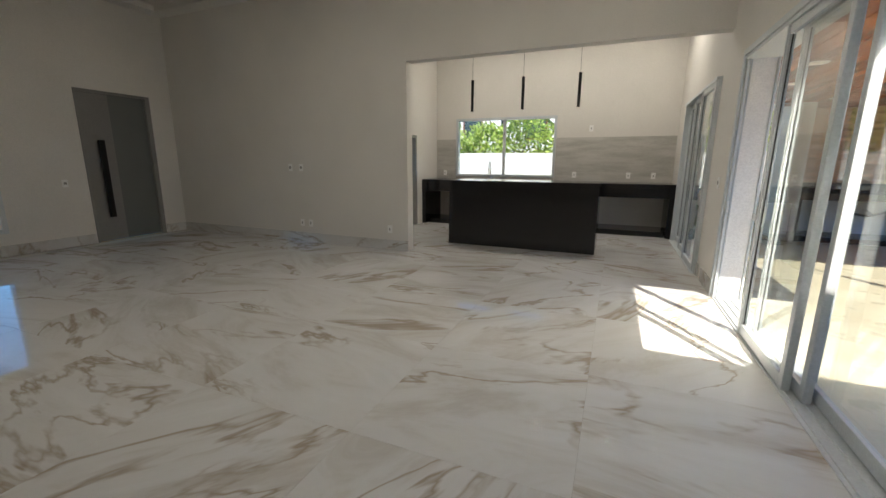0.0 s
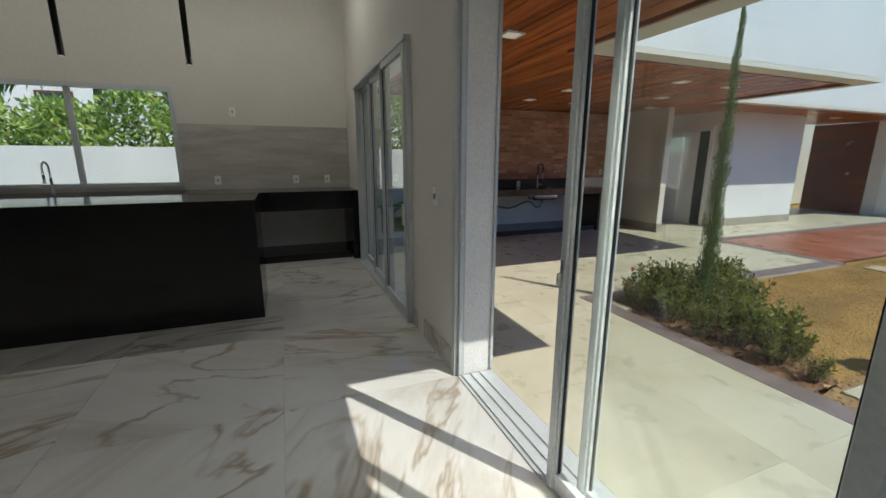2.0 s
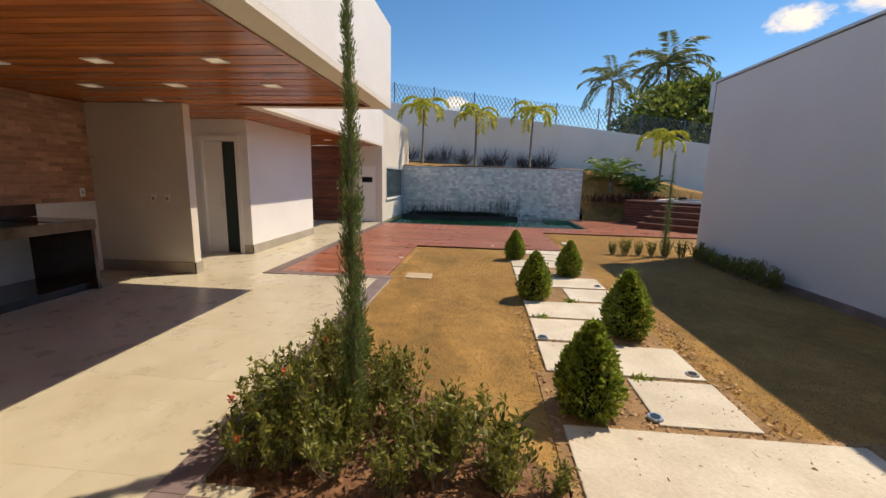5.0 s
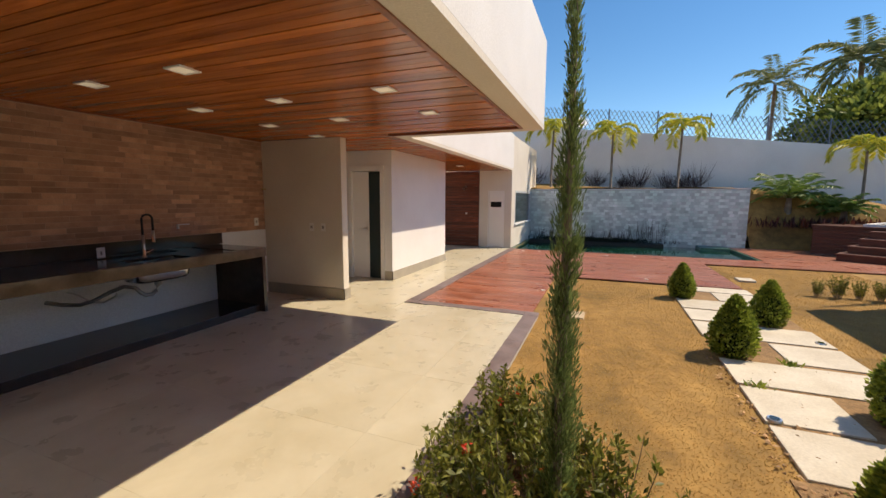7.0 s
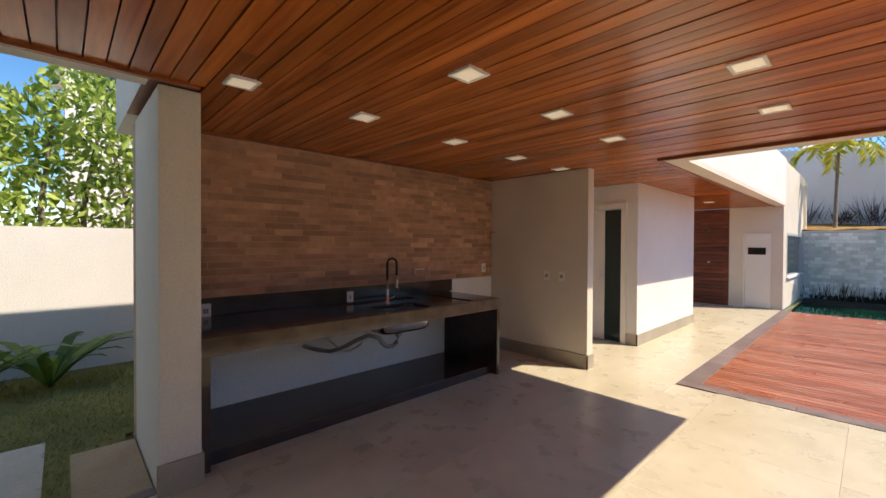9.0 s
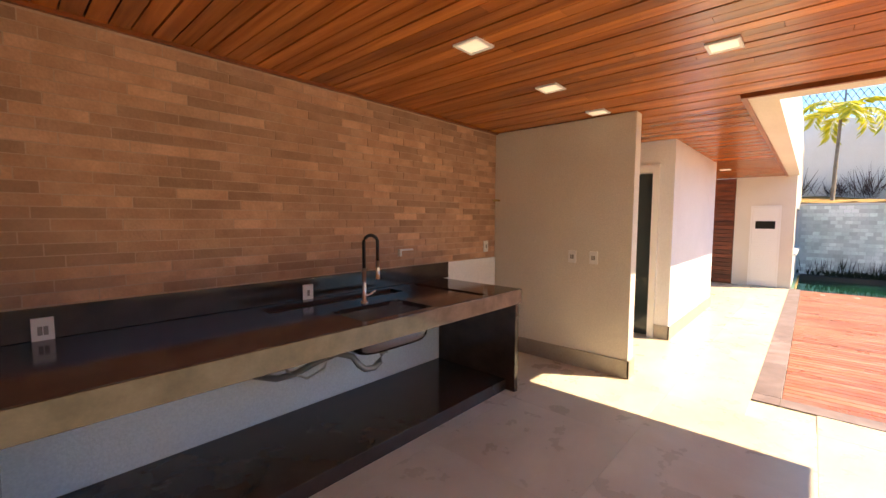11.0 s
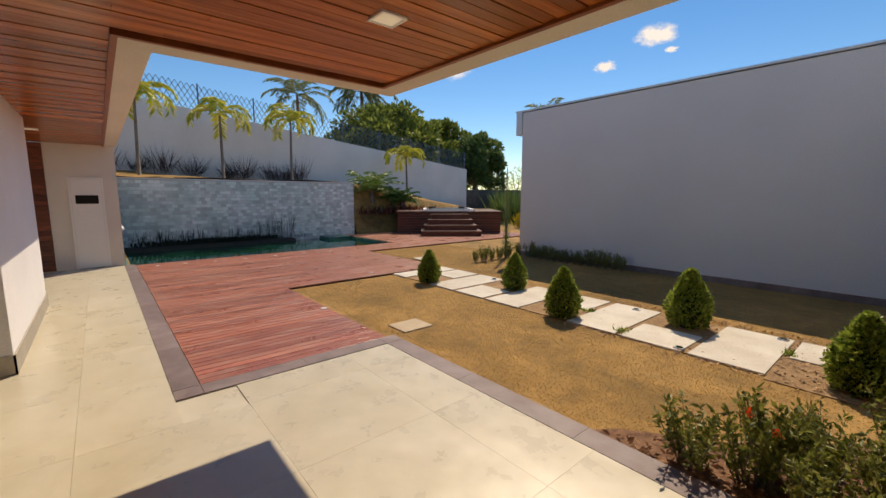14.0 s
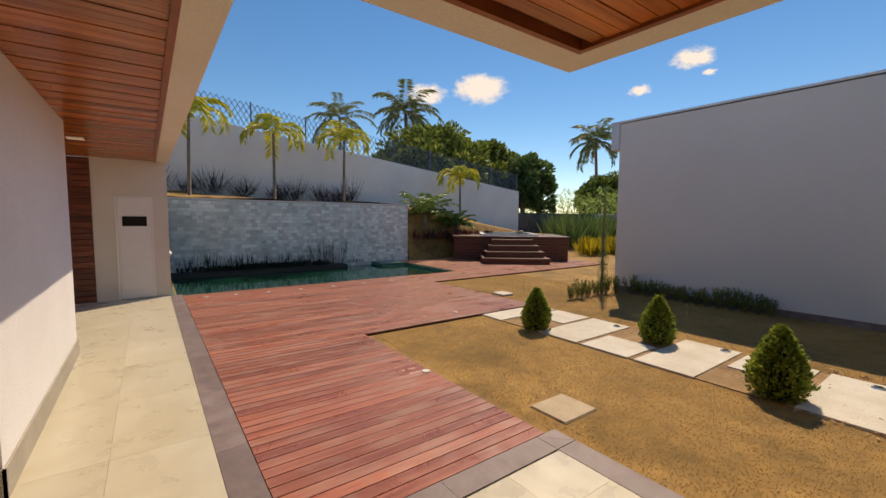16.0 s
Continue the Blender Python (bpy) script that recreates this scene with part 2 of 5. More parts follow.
wb.inputs["Base Color"].default_value = (0.005, 0.045, 0.030, 1)
bump_of(wnt, wb, noise_of(wnt, coords(wnt), 3.0, 2.0), 0.12, 0.02)
LAWN = mottled("dry_lawn", (0.16, 0.105, 0.034), (0.38, 0.22, 0.068), (0.54, 0.33, 0.11), 1.1, 7.0, 0.9, 1.0, 0.2, 0.0, 0.45)
LAWN_GREEN = surface("green_lawn", (0.17, 0.17, 0.05), (0.32, 0.27, 0.09), 1.4, 30, 0.95, 0.6)
BLADES = leafy("dry_grass_blades", (0.36, 0.225, 0.07), (0.60, 0.38, 0.13), 0.8)
BLADES_GREEN = leafy("green_grass_blades", (0.14, 0.18, 0.04), (0.34, 0.34, 0.10), 0.7)
MULCH = surface("bark_mulch", (0.13, 0.06, 0.032), (0.30, 0.16, 0.085), 14.0, 60, 0.95, 1.0)
CHIPS = surface("gravel_chip", (0.34, 0.19, 0.09), (0.56, 0.36, 0.20), 10.0, 60, 0.9, 0.3, rnd=0.4, island=True)
TAN = surface("tan_cover", (0.48, 0.37, 0.24), (0.60, 0.48, 0.33), 3.0, 45, 0.8, 0.3)
STONE = surface("pale_path_stone", (0.58, 0.52, 0.42), (0.70, 0.65, 0.55), 2.5, 45, 0.75, 0.3, rnd=0.06)
TOPIARY = leafy("topiary_leaf", (0.09, 0.15, 0.02), (0.44, 0.52, 0.09), 0.4)
SHRUB = leafy("shrub_leaf", (0.06, 0.09, 0.016), (0.34, 0.34, 0.075), 0.45)
CYPRESS = leafy("cypress_leaf", (0.09, 0.14, 0.045), (0.25, 0.33, 0.12), 0.6)
PALMLEAF = leafy("palm_leaf", (0.30, 0.36, 0.04), (0.80, 0.70, 0.08), 0.45)
COCOLEAF = leafy("coconut_leaf", (0.09, 0.13, 0.05), (0.28, 0.32, 0.14), 0.5)
SAGOLEAF = leafy("sago_leaf", (0.08, 0.16, 0.03), (0.24, 0.36, 0.08), 0.45)
TREELEAF = leafy("tree_leaf", (0.05, 0.09, 0.015), (0.33, 0.38, 0.08), 0.5)
BAMBOO = leafy("bamboo_leaf", (0.06, 0.12, 0.03), (0.20, 0.28, 0.09), 0.5)
HEDGELEAF = leafy("hedge_leaf", (0.14, 0.26, 0.04), (0.66, 0.78, 0.22), 0.4)
PURPLE = leafy("purple_fountain_grass", (0.035, 0.018, 0.022), (0.13, 0.08, 0.075), 0.7)
DARKREED = leafy("dark_reed", (0.012, 0.015, 0.008), (0.05, 0.055, 0.025), 0.7)
CROTON = leafy("yellow_croton", (0.25, 0.22, 0.02), (0.62, 0.45, 0.03), 0.5)
FLOWER = leafy("red_flower", (0.65, 0.04, 0.02), (0.80, 0.10, 0.03), 0.5)
BARK = surface("palm_bark", (0.16, 0.13, 0.105), (0.28, 0.24, 0.20), 6.0, 40, 0.9, 0.6)
SMOKEGLASS = plain("smoked_door_glass", (0.16, 0.17, 0.165), 0.015)
DARKGLASS = plain("dark_tinted_glass", (0.03, 0.045, 0.045), 0.05)
DOORGREY = surface("grey_lacquer", (0.25, 0.245, 0.235), (0.28, 0.275, 0.265), 1.0, 60, 0.08, 0.0, spec=0.8)
FENCEM = plain("galvanised_wire", (0.16, 0.19, 0.25), 0.5, 0.6)
GLASS, gnt, gb = nodes_of("clear_glass", 0.0)
gb.inputs["Base Color"].default_value = (0.93, 0.97, 0.95, 1)
gb.inputs["Transmission Weight"].default_value = 1.0
gb.inputs["IOR"].default_value = 1.45


# ---- builders ----
def box(bm, x0, x1, y0, y1, z0, z1):
    v = [bm.verts.new(p) for p in ((x0, y0, z0), (x1, y0, z0), (x1, y1, z0), (x0, y1, z0), (x0, y0, z1), (x1, y0, z1), (x1, y1, z1), (x0, y1, z1))]
    for f in ((3, 2, 1, 0), (4, 5, 6, 7), (0, 1, 5, 4), (1, 2, 6, 5), (2, 3, 7, 6), (3, 0, 4, 7)):
        bm.faces.new([v[k] for k in f])
    return v


def boxes(*dims, bevel=0.0):
    bm = bmesh.new()
    for d in dims:
        box(bm, *d)
    if bevel:
        bmesh.ops.bevel(bm, geom=list(bm.edges), offset=bevel, segments=2, profile=0.5, affect="EDGES")
    return bm


def mesh_of(name, bm, material, smooth=False):
    me = bpy.data.meshes.new(name)
    bm.to_mesh(me)
    bm.free()
    me.materials.append(material)
    if smooth:
        for p in me.polygons:
            p.use_smooth = True
    return me


def raw_mesh(name, verts, faces, material, smooth=False):
    me = bpy.data.meshes.new(name)
    me.from_pydata([tuple(map(float, v)) for v in verts], [], [tuple(map(int, f)) for f in faces])
    me.materials.append(material)
    if smooth:
        for p in me.polygons:
            p.use_smooth = True
    return me


def solid(name, bm, material, label="", category="", group="", kind="", smooth=False):
    return tagged(new(name, mesh_of(name, bm, material, smooth)), label, category, group, kind)


def struct(name, bm, material, label="", category=""):
    return solid(name, bm, material, label, category, "", "structure")


def part(name, bm, material, parent, label="", smooth=False):
    me = bm if isinstance(bm, bpy.types.Mesh) else mesh_of(name, bm, material, smooth)
    ob = new(name, me)
    ob.parent = parent
    if label:
        ob["label"] = label
    return ob


def base(name, at, label, category, group="", kind=""):
    ob = new(name)
    ob.location = at
    ob.empty_display_size = 0.1
    return tagged(ob, label, category, group, kind)


def tube(bm, pts, radii, sides=8, cap=True):
    pts = [Vector(p) for p in pts]
    if isinstance(radii, (int, float)):
        radii = [radii] * len(pts)
    rings = []
    for i, p in enumerate(pts):
        d = (pts[min(i + 1, len(pts) - 1)] - pts[max(i - 1, 0)]).normalized()
        ref = Vector((0, 0, 1)) if abs(d.z) < 0.9 else Vector((1, 0, 0))
        u = d.cross(ref).normalized()
        w = d.cross(u)
        rings.append([bm.verts.new(p + radii[i] * (math.cos(2 * math.pi * k / sides) * u + math.sin(2 * math.pi * k / sides) * w)) for k in range(sides)])
    for a, b in zip(rings, rings[1:]):
        for k in range(sides):
            bm.faces.new((a[k], a[(k + 1) % sides], b[(k + 1) % sides], b[k]))
    if cap:
        bm.faces.new(rings[0])
        bm.faces.new(list(reversed(rings[-1])))
    return bm


def leaves(points, dirs, length, width, rng, jitter=0.3):
    """Arrays of folded leaf blades at points, pointing along dirs."""
    n = len(points)
    d = dirs / (np.linalg.norm(dirs, axis=1)[:, None] + 1e-9)
    r = rng.normal(size=(n, 3))
    s = np.cross(d, r)
    s /= np.linalg.norm(s, axis=1)[:, None] + 1e-9
    up = np.cross(s, d)
    k = (1 + jitter * rng.uniform(-1, 1, n))[:, None]
    ln, wd = length * k, width * k
    v = np.empty((n, 4, 3))
    v[:, 0] = points
    v[:, 1] = points + d * ln * 0.5 + s * wd * 0.5 + up * wd * 0.12
    v[:, 2] = points + d * ln
    v[:, 3] = points + d * ln * 0.5 - s * wd * 0.5 + up * wd * 0.12
    i = np.arange(n)[:, None] * 4
    f = np.concatenate([i + [0, 1, 2], i + [0, 2, 3]], 1).reshape(-1, 3)
    return v.reshape(-1, 3), f


def leaf_mesh(name, sets, material):
    vs, fs, k = [], [], 0
    for v, f in sets:
        vs.append(v)
        fs.append(f + k)
        k += len(v)
    return raw_mesh(name, np.concatenate(vs), np.concatenate(fs), material)


# ---- structure: house ----
WX0, WX1 = 1.43, 1.71
HZ = 4.4
struct("wall_east", boxes(
    (WX0, WX1, -3.2, 1.15, 0, 4.7), (WX0, WX1, 1.15, 5.41, 2.56, 4.7), (WX0, WX1, 5.41, 6.45, 0, 4.7),
    (WX0, WX1, 6.45, 9.13, 2.56, 4.7), (WX0, WX1, 9.13, 10.4, 0, 4.7)), PLASTER_IN, "beige plastered wall with two sliding door openings", "wall")
struct("wall_divider", boxes((-8.4, -2.85, 6.14, 6.32, 0, HZ), (-2.85, WX0, 6.14, 6.32, 3.02, HZ)), PLASTER_IN, "beige plastered wall with wide opening to kitchen", "wall")
struct("wall_entry", boxes(
    (-8.6, -8.4, -3.2, 1.6, 0, HZ), (-8.6, -8.4, 1.6, 3.27, 0, 0.36), (-8.6, -8.4, 1.6, 3.27, 1.98, HZ),
    (-8.6, -8.4, 3.27, 4.44, 0, HZ), (-8.6, -8.4, 4.44, 5.70, 2.72, HZ), (-8.6, -8.4, 5.70, 6.32, 0, HZ)), PLASTER_IN, "beige plastered entrance wall", "wall")
struct("wall_south", boxes((-8.6, WX1, -3.4, -3.2, 0, HZ)), PLASTER_IN, "plain beige plastered wall", "wall")
struct("wall_kitchen_west", boxes((-4.3, -4.1, 6.32, 8.18, 0, HZ), (-4.3, -4.1, 8.18, 8.95, 2.1, HZ), (-4.3, -4.1, 8.95, 10.4, 0, HZ)), PLASTER_IN, "beige plastered kitchen wall with side door", "wall")
struct("wall_kitchen_north", boxes((-4.1, -3.55, 10.19, 10.4, 0, HZ), (-1.06, WX0, 10.19, 10.4, 0, HZ), (-3.55, -1.06, 10.19, 10.4, 0, 1.14), (-3.55, -1.06, 10.19, 10.4, 2.56, HZ)), PLASTER_IN, "beige plastered kitchen wall with window", "wall")
struct("ceiling", boxes((-8.6, WX1, -3.4, 6.14, HZ, HZ + 0.2), (-4.3, WX1, 6.32, 10.4, HZ, HZ + 0.2)), CEILING_WHITE, "white painted ceiling", "ceiling")
# parapet added out of view; its height throws a shadow on the garden wall
struct("roof_house", boxes((-4.3, WX1, 10.2, 10.4, HZ + 0.2, 5.85), (WX0, WX1, 6.4, 10.2, 4.7, 5.85), (-4.3, WX1, 6.2, 6.4, HZ + 0.2, 5.85)), PLASTER_OUT, "unseen white plastered parapet above kitchen, added to shade garden wall", "roof")
struct("trim", boxes((-8.4, -8.1, 4.0, 6.14, HZ - 0.12, HZ - 0.02), (-8.1, -2.0, 5.84, 6.14, HZ - 0.12, HZ - 0.02)), CEILING_WHITE, "white plaster ceiling cove", "trim")
struct("baseboard", boxes((-8.4, -2.85, 6.126, 6.14, 0, 0.17), (-8.4, -8.386, 5.72, 6.126, 0, 0.17), (-8.4, -8.386, 1.0, 4.42, 0, 0.17),
                          (WX0 - 0.014, WX0, 5.43, 6.126, 0, 0.17), (WX0 - 0.014, WX0, 6.33, 6.44, 0, 0.17)), MARBLE, "polished marble baseboard", "baseboard")
floor_in = struct("floor", boxes((-8.4, WX1, -3.2, 10.19, -0.2, -0.004)), GROUT, "polished white marble tile floor with brown veins", "floor")

# ---- structure: grounds ----
# lawns, in one sheet that reaches far; the pool is cut out of it
ground = bmesh.new()
xs = [-400, 1.0, 3.42, 15.96, 19.6, 400]
ys = [-400, 1.4, 6.5, 8.3, 10.0, 400]
gv = {}
for i, gx in enumerate(xs):
    for j, gy in enumerate(ys):
        gv[i, j] = ground.verts.new((gx, gy, -0.04))
for i in range(5):
    for j in range(5):
        if not (i == 3 and j in (1, 2)):
            ground.faces.new((gv[i, j], gv[i + 1, j], gv[i + 1, j + 1], gv[i, j + 1]))
struct("ground", ground, LAWN, "dry yellow lawn", "lawn")
struct("lawn_side", boxes((-6.0, 3.29, 10.41, 11.2, -0.06, -0.012), (-6.0, 9.0, 11.2, 13.8, -0.06, -0.012), (WX1, 3.345, 10.08, 10.41, -0.06, -0.012)), LAWN_GREEN, "green lawn strip beside boundary wall", "lawn")
patio = struct("patio", boxes((WX1, 3.42, 1.04, 6.5, -0.15, -0.008), (WX1, 8.1, 6.5, 9.985, -0.15, -0.008), (3.345, 8.1, 9.985, 11.2, -0.15, -0.008), (8.1, 16.0, 8.42, 11.2, -0.15, -0.004)), PATIO, "pale yellow sandstone tile patio", "patio")

# ---- structure: roof ----
ROOF_TOP, SOFFIT = 3.76, 2.60
# the back edge at y 11.85 is lengthened, unseen, to shade the garden wall
struct("roof_slab", boxes(
    (WX1, 3.48, 3.86, 6.32, SOFFIT + 0.06, ROOF_TOP), (WX1, 8.25, 6.32, 8.36, SOFFIT + 0.06, ROOF_TOP),
    (WX1, 8.25, 8.36, 10.0, SOFFIT + 0.06, ROOF_TOP), (3.29, 8.25, 10.0, 11.85, SOFFIT + 0.06, ROOF_TOP), (8.25, 16.0, 8.36, 11.4, SOFFIT + 0.06, ROOF_TOP)), PLASTER_OUT, "white plastered roof parapet over patio", "roof")
struct("roof_edge", boxes(
    (3.17, 3.48, 3.86, 6.32, SOFFIT, SOFFIT + 0.058), (WX1, 3.17, 3.86, 4.1, SOFFIT, SOFFIT + 0.058), (3.17, 8.25, 6.32, 6.56, SOFFIT, SOFFIT + 0.058),
    (8.0, 8.25, 6.56, 8.36, SOFFIT, SOFFIT + 0.058), (8.0, 16.0, 8.36, 8.56, SOFFIT, SOFFIT + 0.058), (WX1, 3.29, 9.84, 10.0, SOFFIT, SOFFIT + 0.058)), PLASTER_PATIO, "cream plastered roof soffit edge", "trim")
struct("trim_ceiling", boxes(
    (3.13, 3.17, 4.1, 6.6, SOFFIT - 0.012, SOFFIT + 0.05), (3.17, 8.0, 6.56, 6.6, SOFFIT - 0.012, SOFFIT + 0.05),
    (7.96, 8.0, 6.6, 8.6, SOFFIT - 0.012, SOFFIT + 0.05), (8.0, 16.0, 8.56, 8.6, SOFFIT - 0.012, SOFFIT + 0.05), (WX1, 3.55, 9.80, 9.84, SOFFIT - 0.012, SOFFIT + 0.05),
    (3.56, 7.83, 10.955, 10.985, SOFFIT - 0.012, SOFFIT + 0.05)), CEILTRIM, "dark timber ceiling trim", "trim")
planks = bmesh.new()
pw = 0.098
k = 0
px = WX1 + 0.01
while px < 16.0:
    a, b = px, min(px + pw - 0.009, 16.0)
    if b < 3.13:
        spans = [(4.1, 9.80)]
    elif b < 3.62:
        spans = [(6.6, 9.80)]
    elif b < 7.96:
        spans = [(6.6, 10.98)]
    else:
        spans = [(8.6, 11.0)]
    for s0, s1 in spans:
        cut = s0 + (0.37 + 0.61 * ((k * 0.618) % 1)) * (s1 - s0) * 0.7
        for q0, q1 in ((s0, cut - 0.001), (cut + 0.001, s1)):
            box(planks, a, b, q0, q1, SOFFIT + 0.006 + 0.002 * ((k * 7) % 3), SOFFIT + 0.05)
    px += pw
    k += 1
struct("ceiling_patio", planks, CEILWOOD, "red-brown varnished timber plank ceiling", "ceiling")
struct("ceiling_backing", boxes((WX1, 3.29, 6.5, 9.84, SOFFIT + 0.052, SOFFIT + 0.058), (3.29, 8.0, 6.5, 11.0, SOFFIT + 0.052, SOFFIT + 0.058), (8.0, 16.0, 8.56, 11.2, SOFFIT + 0.052, SOFFIT + 0.058), (WX1, 3.17, 4.1, 6.5, SOFFIT + 0.052, SOFFIT + 0.058)), SLATWOOD, "dark gaps between ceiling planks", "ceiling")

# ---- structure: patio walls ----
PZ = SOFFIT + 0.004
wall_brick = struct("wall_brick", boxes((3.35, 8.1, 10.995, 11.2, 0, PZ)), MORTAR, "terracotta brick kitchen wall", "wall")
struct("wall_counter_niche", boxes((3.6, 7.83, 10.975, 10.994, 0, 1.11)), PLASTER_OUT, "white painted wall under brickwork", "wall")
struct("pillar", boxes((3.345, 3.58, 9.92, 10.994, 0, PZ), bevel=0.006), PLASTER_PATIO, "cream plastered patio pillar", "pillar")
struct("wall_partition", boxes((7.84, 7.99, 9.38, 10.994, 0, PZ), bevel=0.006), PLASTER_PATIO, "cream plastered partition wall", "wall")
struct("wall_bathroom", boxes(
    (9.57, 9.72, 9.43, 9.60, 0, PZ), (9.57, 9.72, 10.42, 12.2, 0, PZ), (9.57, 9.72, 9.60, 10.42, 2.30, PZ),
    (9.72, 12.5, 9.43, 9.58, 0, PZ), (12.35, 12.5, 9.58, 12.2, 0, PZ), (7.99, 9.57, 11.2, 11.35, 0, PZ)), PLASTER_OUT, "white plastered bathroom block", "wall")
struct("wall_bathroom_back", boxes((9.72, 10.6, 12.05, 12.2, 0, 2.6), (11.3, 12.35, 12.05, 12.2, 0, 2.6), (10.6, 11.3, 12.05, 12.2, 0, 1.5), (10.6, 11.3, 12.05, 12.2, 2.1, 2.6)), PLASTER_GREY, "grey bathroom wall with small window", "wall")
struct("ceiling_bathroom", boxes((9.57, 12.5, 9.43, 12.2, 2.66, 2.75)), CEILING_WHITE, "white bathroom ceiling", "ceiling")
struct("wall_pool_house", boxes((16.0, 21.0, 8.40, 8.6, 0, 0.75), (16.0, 16.55, 8.40, 8.6, 0.75, 1.95), (19.6, 21.0, 8.40, 8.6, 0.75, 1.95), (16.0, 21.0, 8.40, 8.6, 1.95, 3.76),
                                (16.0, 16.2, 8.6, 9.53, 0, 3.76), (20.8, 21.0, 8.6, 12.2, 0, 3.76), (16.2, 20.8, 12.0, 12.2, 0, 3.76)), PLASTER_PATIO, "cream plastered pool house wall", "wall")
struct("baseboard_patio", boxes(
    (3.33, 3.592, 9.903, 9.918, 0, 0.21), (3.582, 3.592, 9.918, 10.0, 0, 0.21), (7.825, 7.84, 9.365, 10.97, 0, 0.18), (7.825, 8.005, 9.365, 9.38, 0, 0.18), (7.99, 8.005, 9.38, 11.2, 0, 0.18),
    (9.555, 9.57, 9.415, 9.60, 0, 0.18), (9.555, 12.515, 9.415, 9.43, 0, 0.18)), surface("stone_skirting", (0.36, 0.32, 0.26), (0.46, 0.41, 0.34), 2.0, 50, 0.5, 0.1), "beige stone skirting", "baseboard")

# ---- structure: neighbour wing, boundary walls ----
struct("wall_wing", boxes((4.45, 11.62, -0.25, 0.0, -0.1, 3.72), (WX1, 4.45, -3.4, 1.04, -0.1, 3.86), (11.45, 11.62, -9.0, -0.25, -0.1, 3.72), (4.45, 11.45, -9.0, -8.75, -0.1, 3.72), (WX1, 4.45, -9.0, -3.4, -0.1, 3.72)), PLASTER_GREY, "pale grey plastered wing of house", "wall")
struct("roof_wing", boxes((4.45, 11.85, -9.0, 0.03, 3.74, 3.78), (11.63, 11.82, -9.0, 0.02, 3.16, 3.738), (WX1, 4.47, -9.0, 1.06, 3.87, 3.91)), ALU, "thin metal roof capping", "roof")
struct("trim_wing", boxes((4.47, 11.6, 0.0, 0.05, -0.04, 0.07)), PORPHYRY, "dark stone strip along grey wall", "trim")
bw = bmesh.new()
tops = [(y, 4.12 + 0.117 * y) for y in (-8.6, -4.0, 0.0, 5.0, 12.0, 24.0)]
for (ya, za), (yb, zb) in zip(tops, tops[1:]):
    v = box(bw, 22.85, 23.05, ya, yb, -0.1, za)
    v[6].co.z = v[7].co.z = zb
struct("wall_boundary_east", bw, PLASTER_OUT, "white rendered boundary wall with sloping top", "wall")
struct("wall_boundary_north", boxes((-12.0, 22.85, 13.8, 14.0, -0.1, 1.80)), PLASTER_OUT, "white rendered garden wall", "wall")
struct("wall_boundary_south", boxes((11.62, 40.0, -16.2, -16.0, -0.1, 1.9)), PLASTER_GREY, "grey garden wall behind planting", "wall")
# raised bank behind the pool wall
bank = bmesh.new()
def bank_height(x, y):
    t = min(max((y + 9.0) / 9.8, 0), 1)
    h = 0.75 + 1.35 * t * t * (3 - 2 * t)
    e = min(max((x - 19.72) / 1.3, 0), 1) if y < 0.7 else 1.0
    s = min(max((y + 14.0) / 5.0, 0), 1)
    h += 0.28 * min(max((y - 4.0) / 4.0, 0), 1) * min(max((x - 20.0) / 2.4, 0), 1)
    return -0.05 + (h + 0.05) * e * s + 0.03 * math.sin(3 * x + 2 * y)
rows = []
for i in range(9):
    gx = 19.72 + i * (22.84 - 19.72) / 8
    rows.append([bank.verts.new((gx, -15 + 0.52 * j, bank_height(gx, -15 + 0.52 * j))) for j in range(52)])
for ra, rb in zip(rows, rows[1:]):
    for j in range(51):
        bank.faces.new((ra[j], rb[j], rb[j + 1], ra[j + 1]))
struct("ground_bank", bank, LAWN, "dry grass bank behind pool wall", "lawn")
POOLGROUT = surface("pale_tile_grout", (0.55, 0.63, 0.60), (0.66, 0.72, 0.69), 3.0, 50, 0.8, 0.1)
pool_wall = struct("wall_pool", boxes((19.62, 19.82, 0.78, 8.4, -1.0, 2.03)), POOLGROUT, "pool wall clad in pale green stone tiles", "wall")
struct("trim_pool", boxes((19.58, 19.84, 0.76, 8.4, 2.03, 2.065)), PLASTER_OUT, "white stone coping", "trim")
struct("pool_basin", boxes((15.96, 19.6, 1.4, 8.3, -1.3, -1.2), (15.90, 15.96, 1.4, 8.4, -1.3, -0.02), (15.96, 19.6, 1.34, 1.4, -1.3, -0.02), (15.96, 19.6, 8.34, 8.4, -1.3, -0.02), (18.75, 19.6, 1.42, 2.3, -1.2, 0.0)), surface("pool_tile", (0.05, 0.16, 0.12), (0.08, 0.22, 0.17), 3, 40, 0.3, 0.05), "dark green tiled pool basin", "pool")
struct("water", boxes((15.97, 19.59, 1.41, 8.33, -0.16, -0.10)), WATER, "calm dark green pool water", "water")
struct("pool_planter", boxes((19.12, 19.6, 3.4, 8.3, -0.6, 0.02)), plain("planter_stone", (0.05, 0.045, 0.04), 0.9), "dark planter ledge along pool wall", "planter")

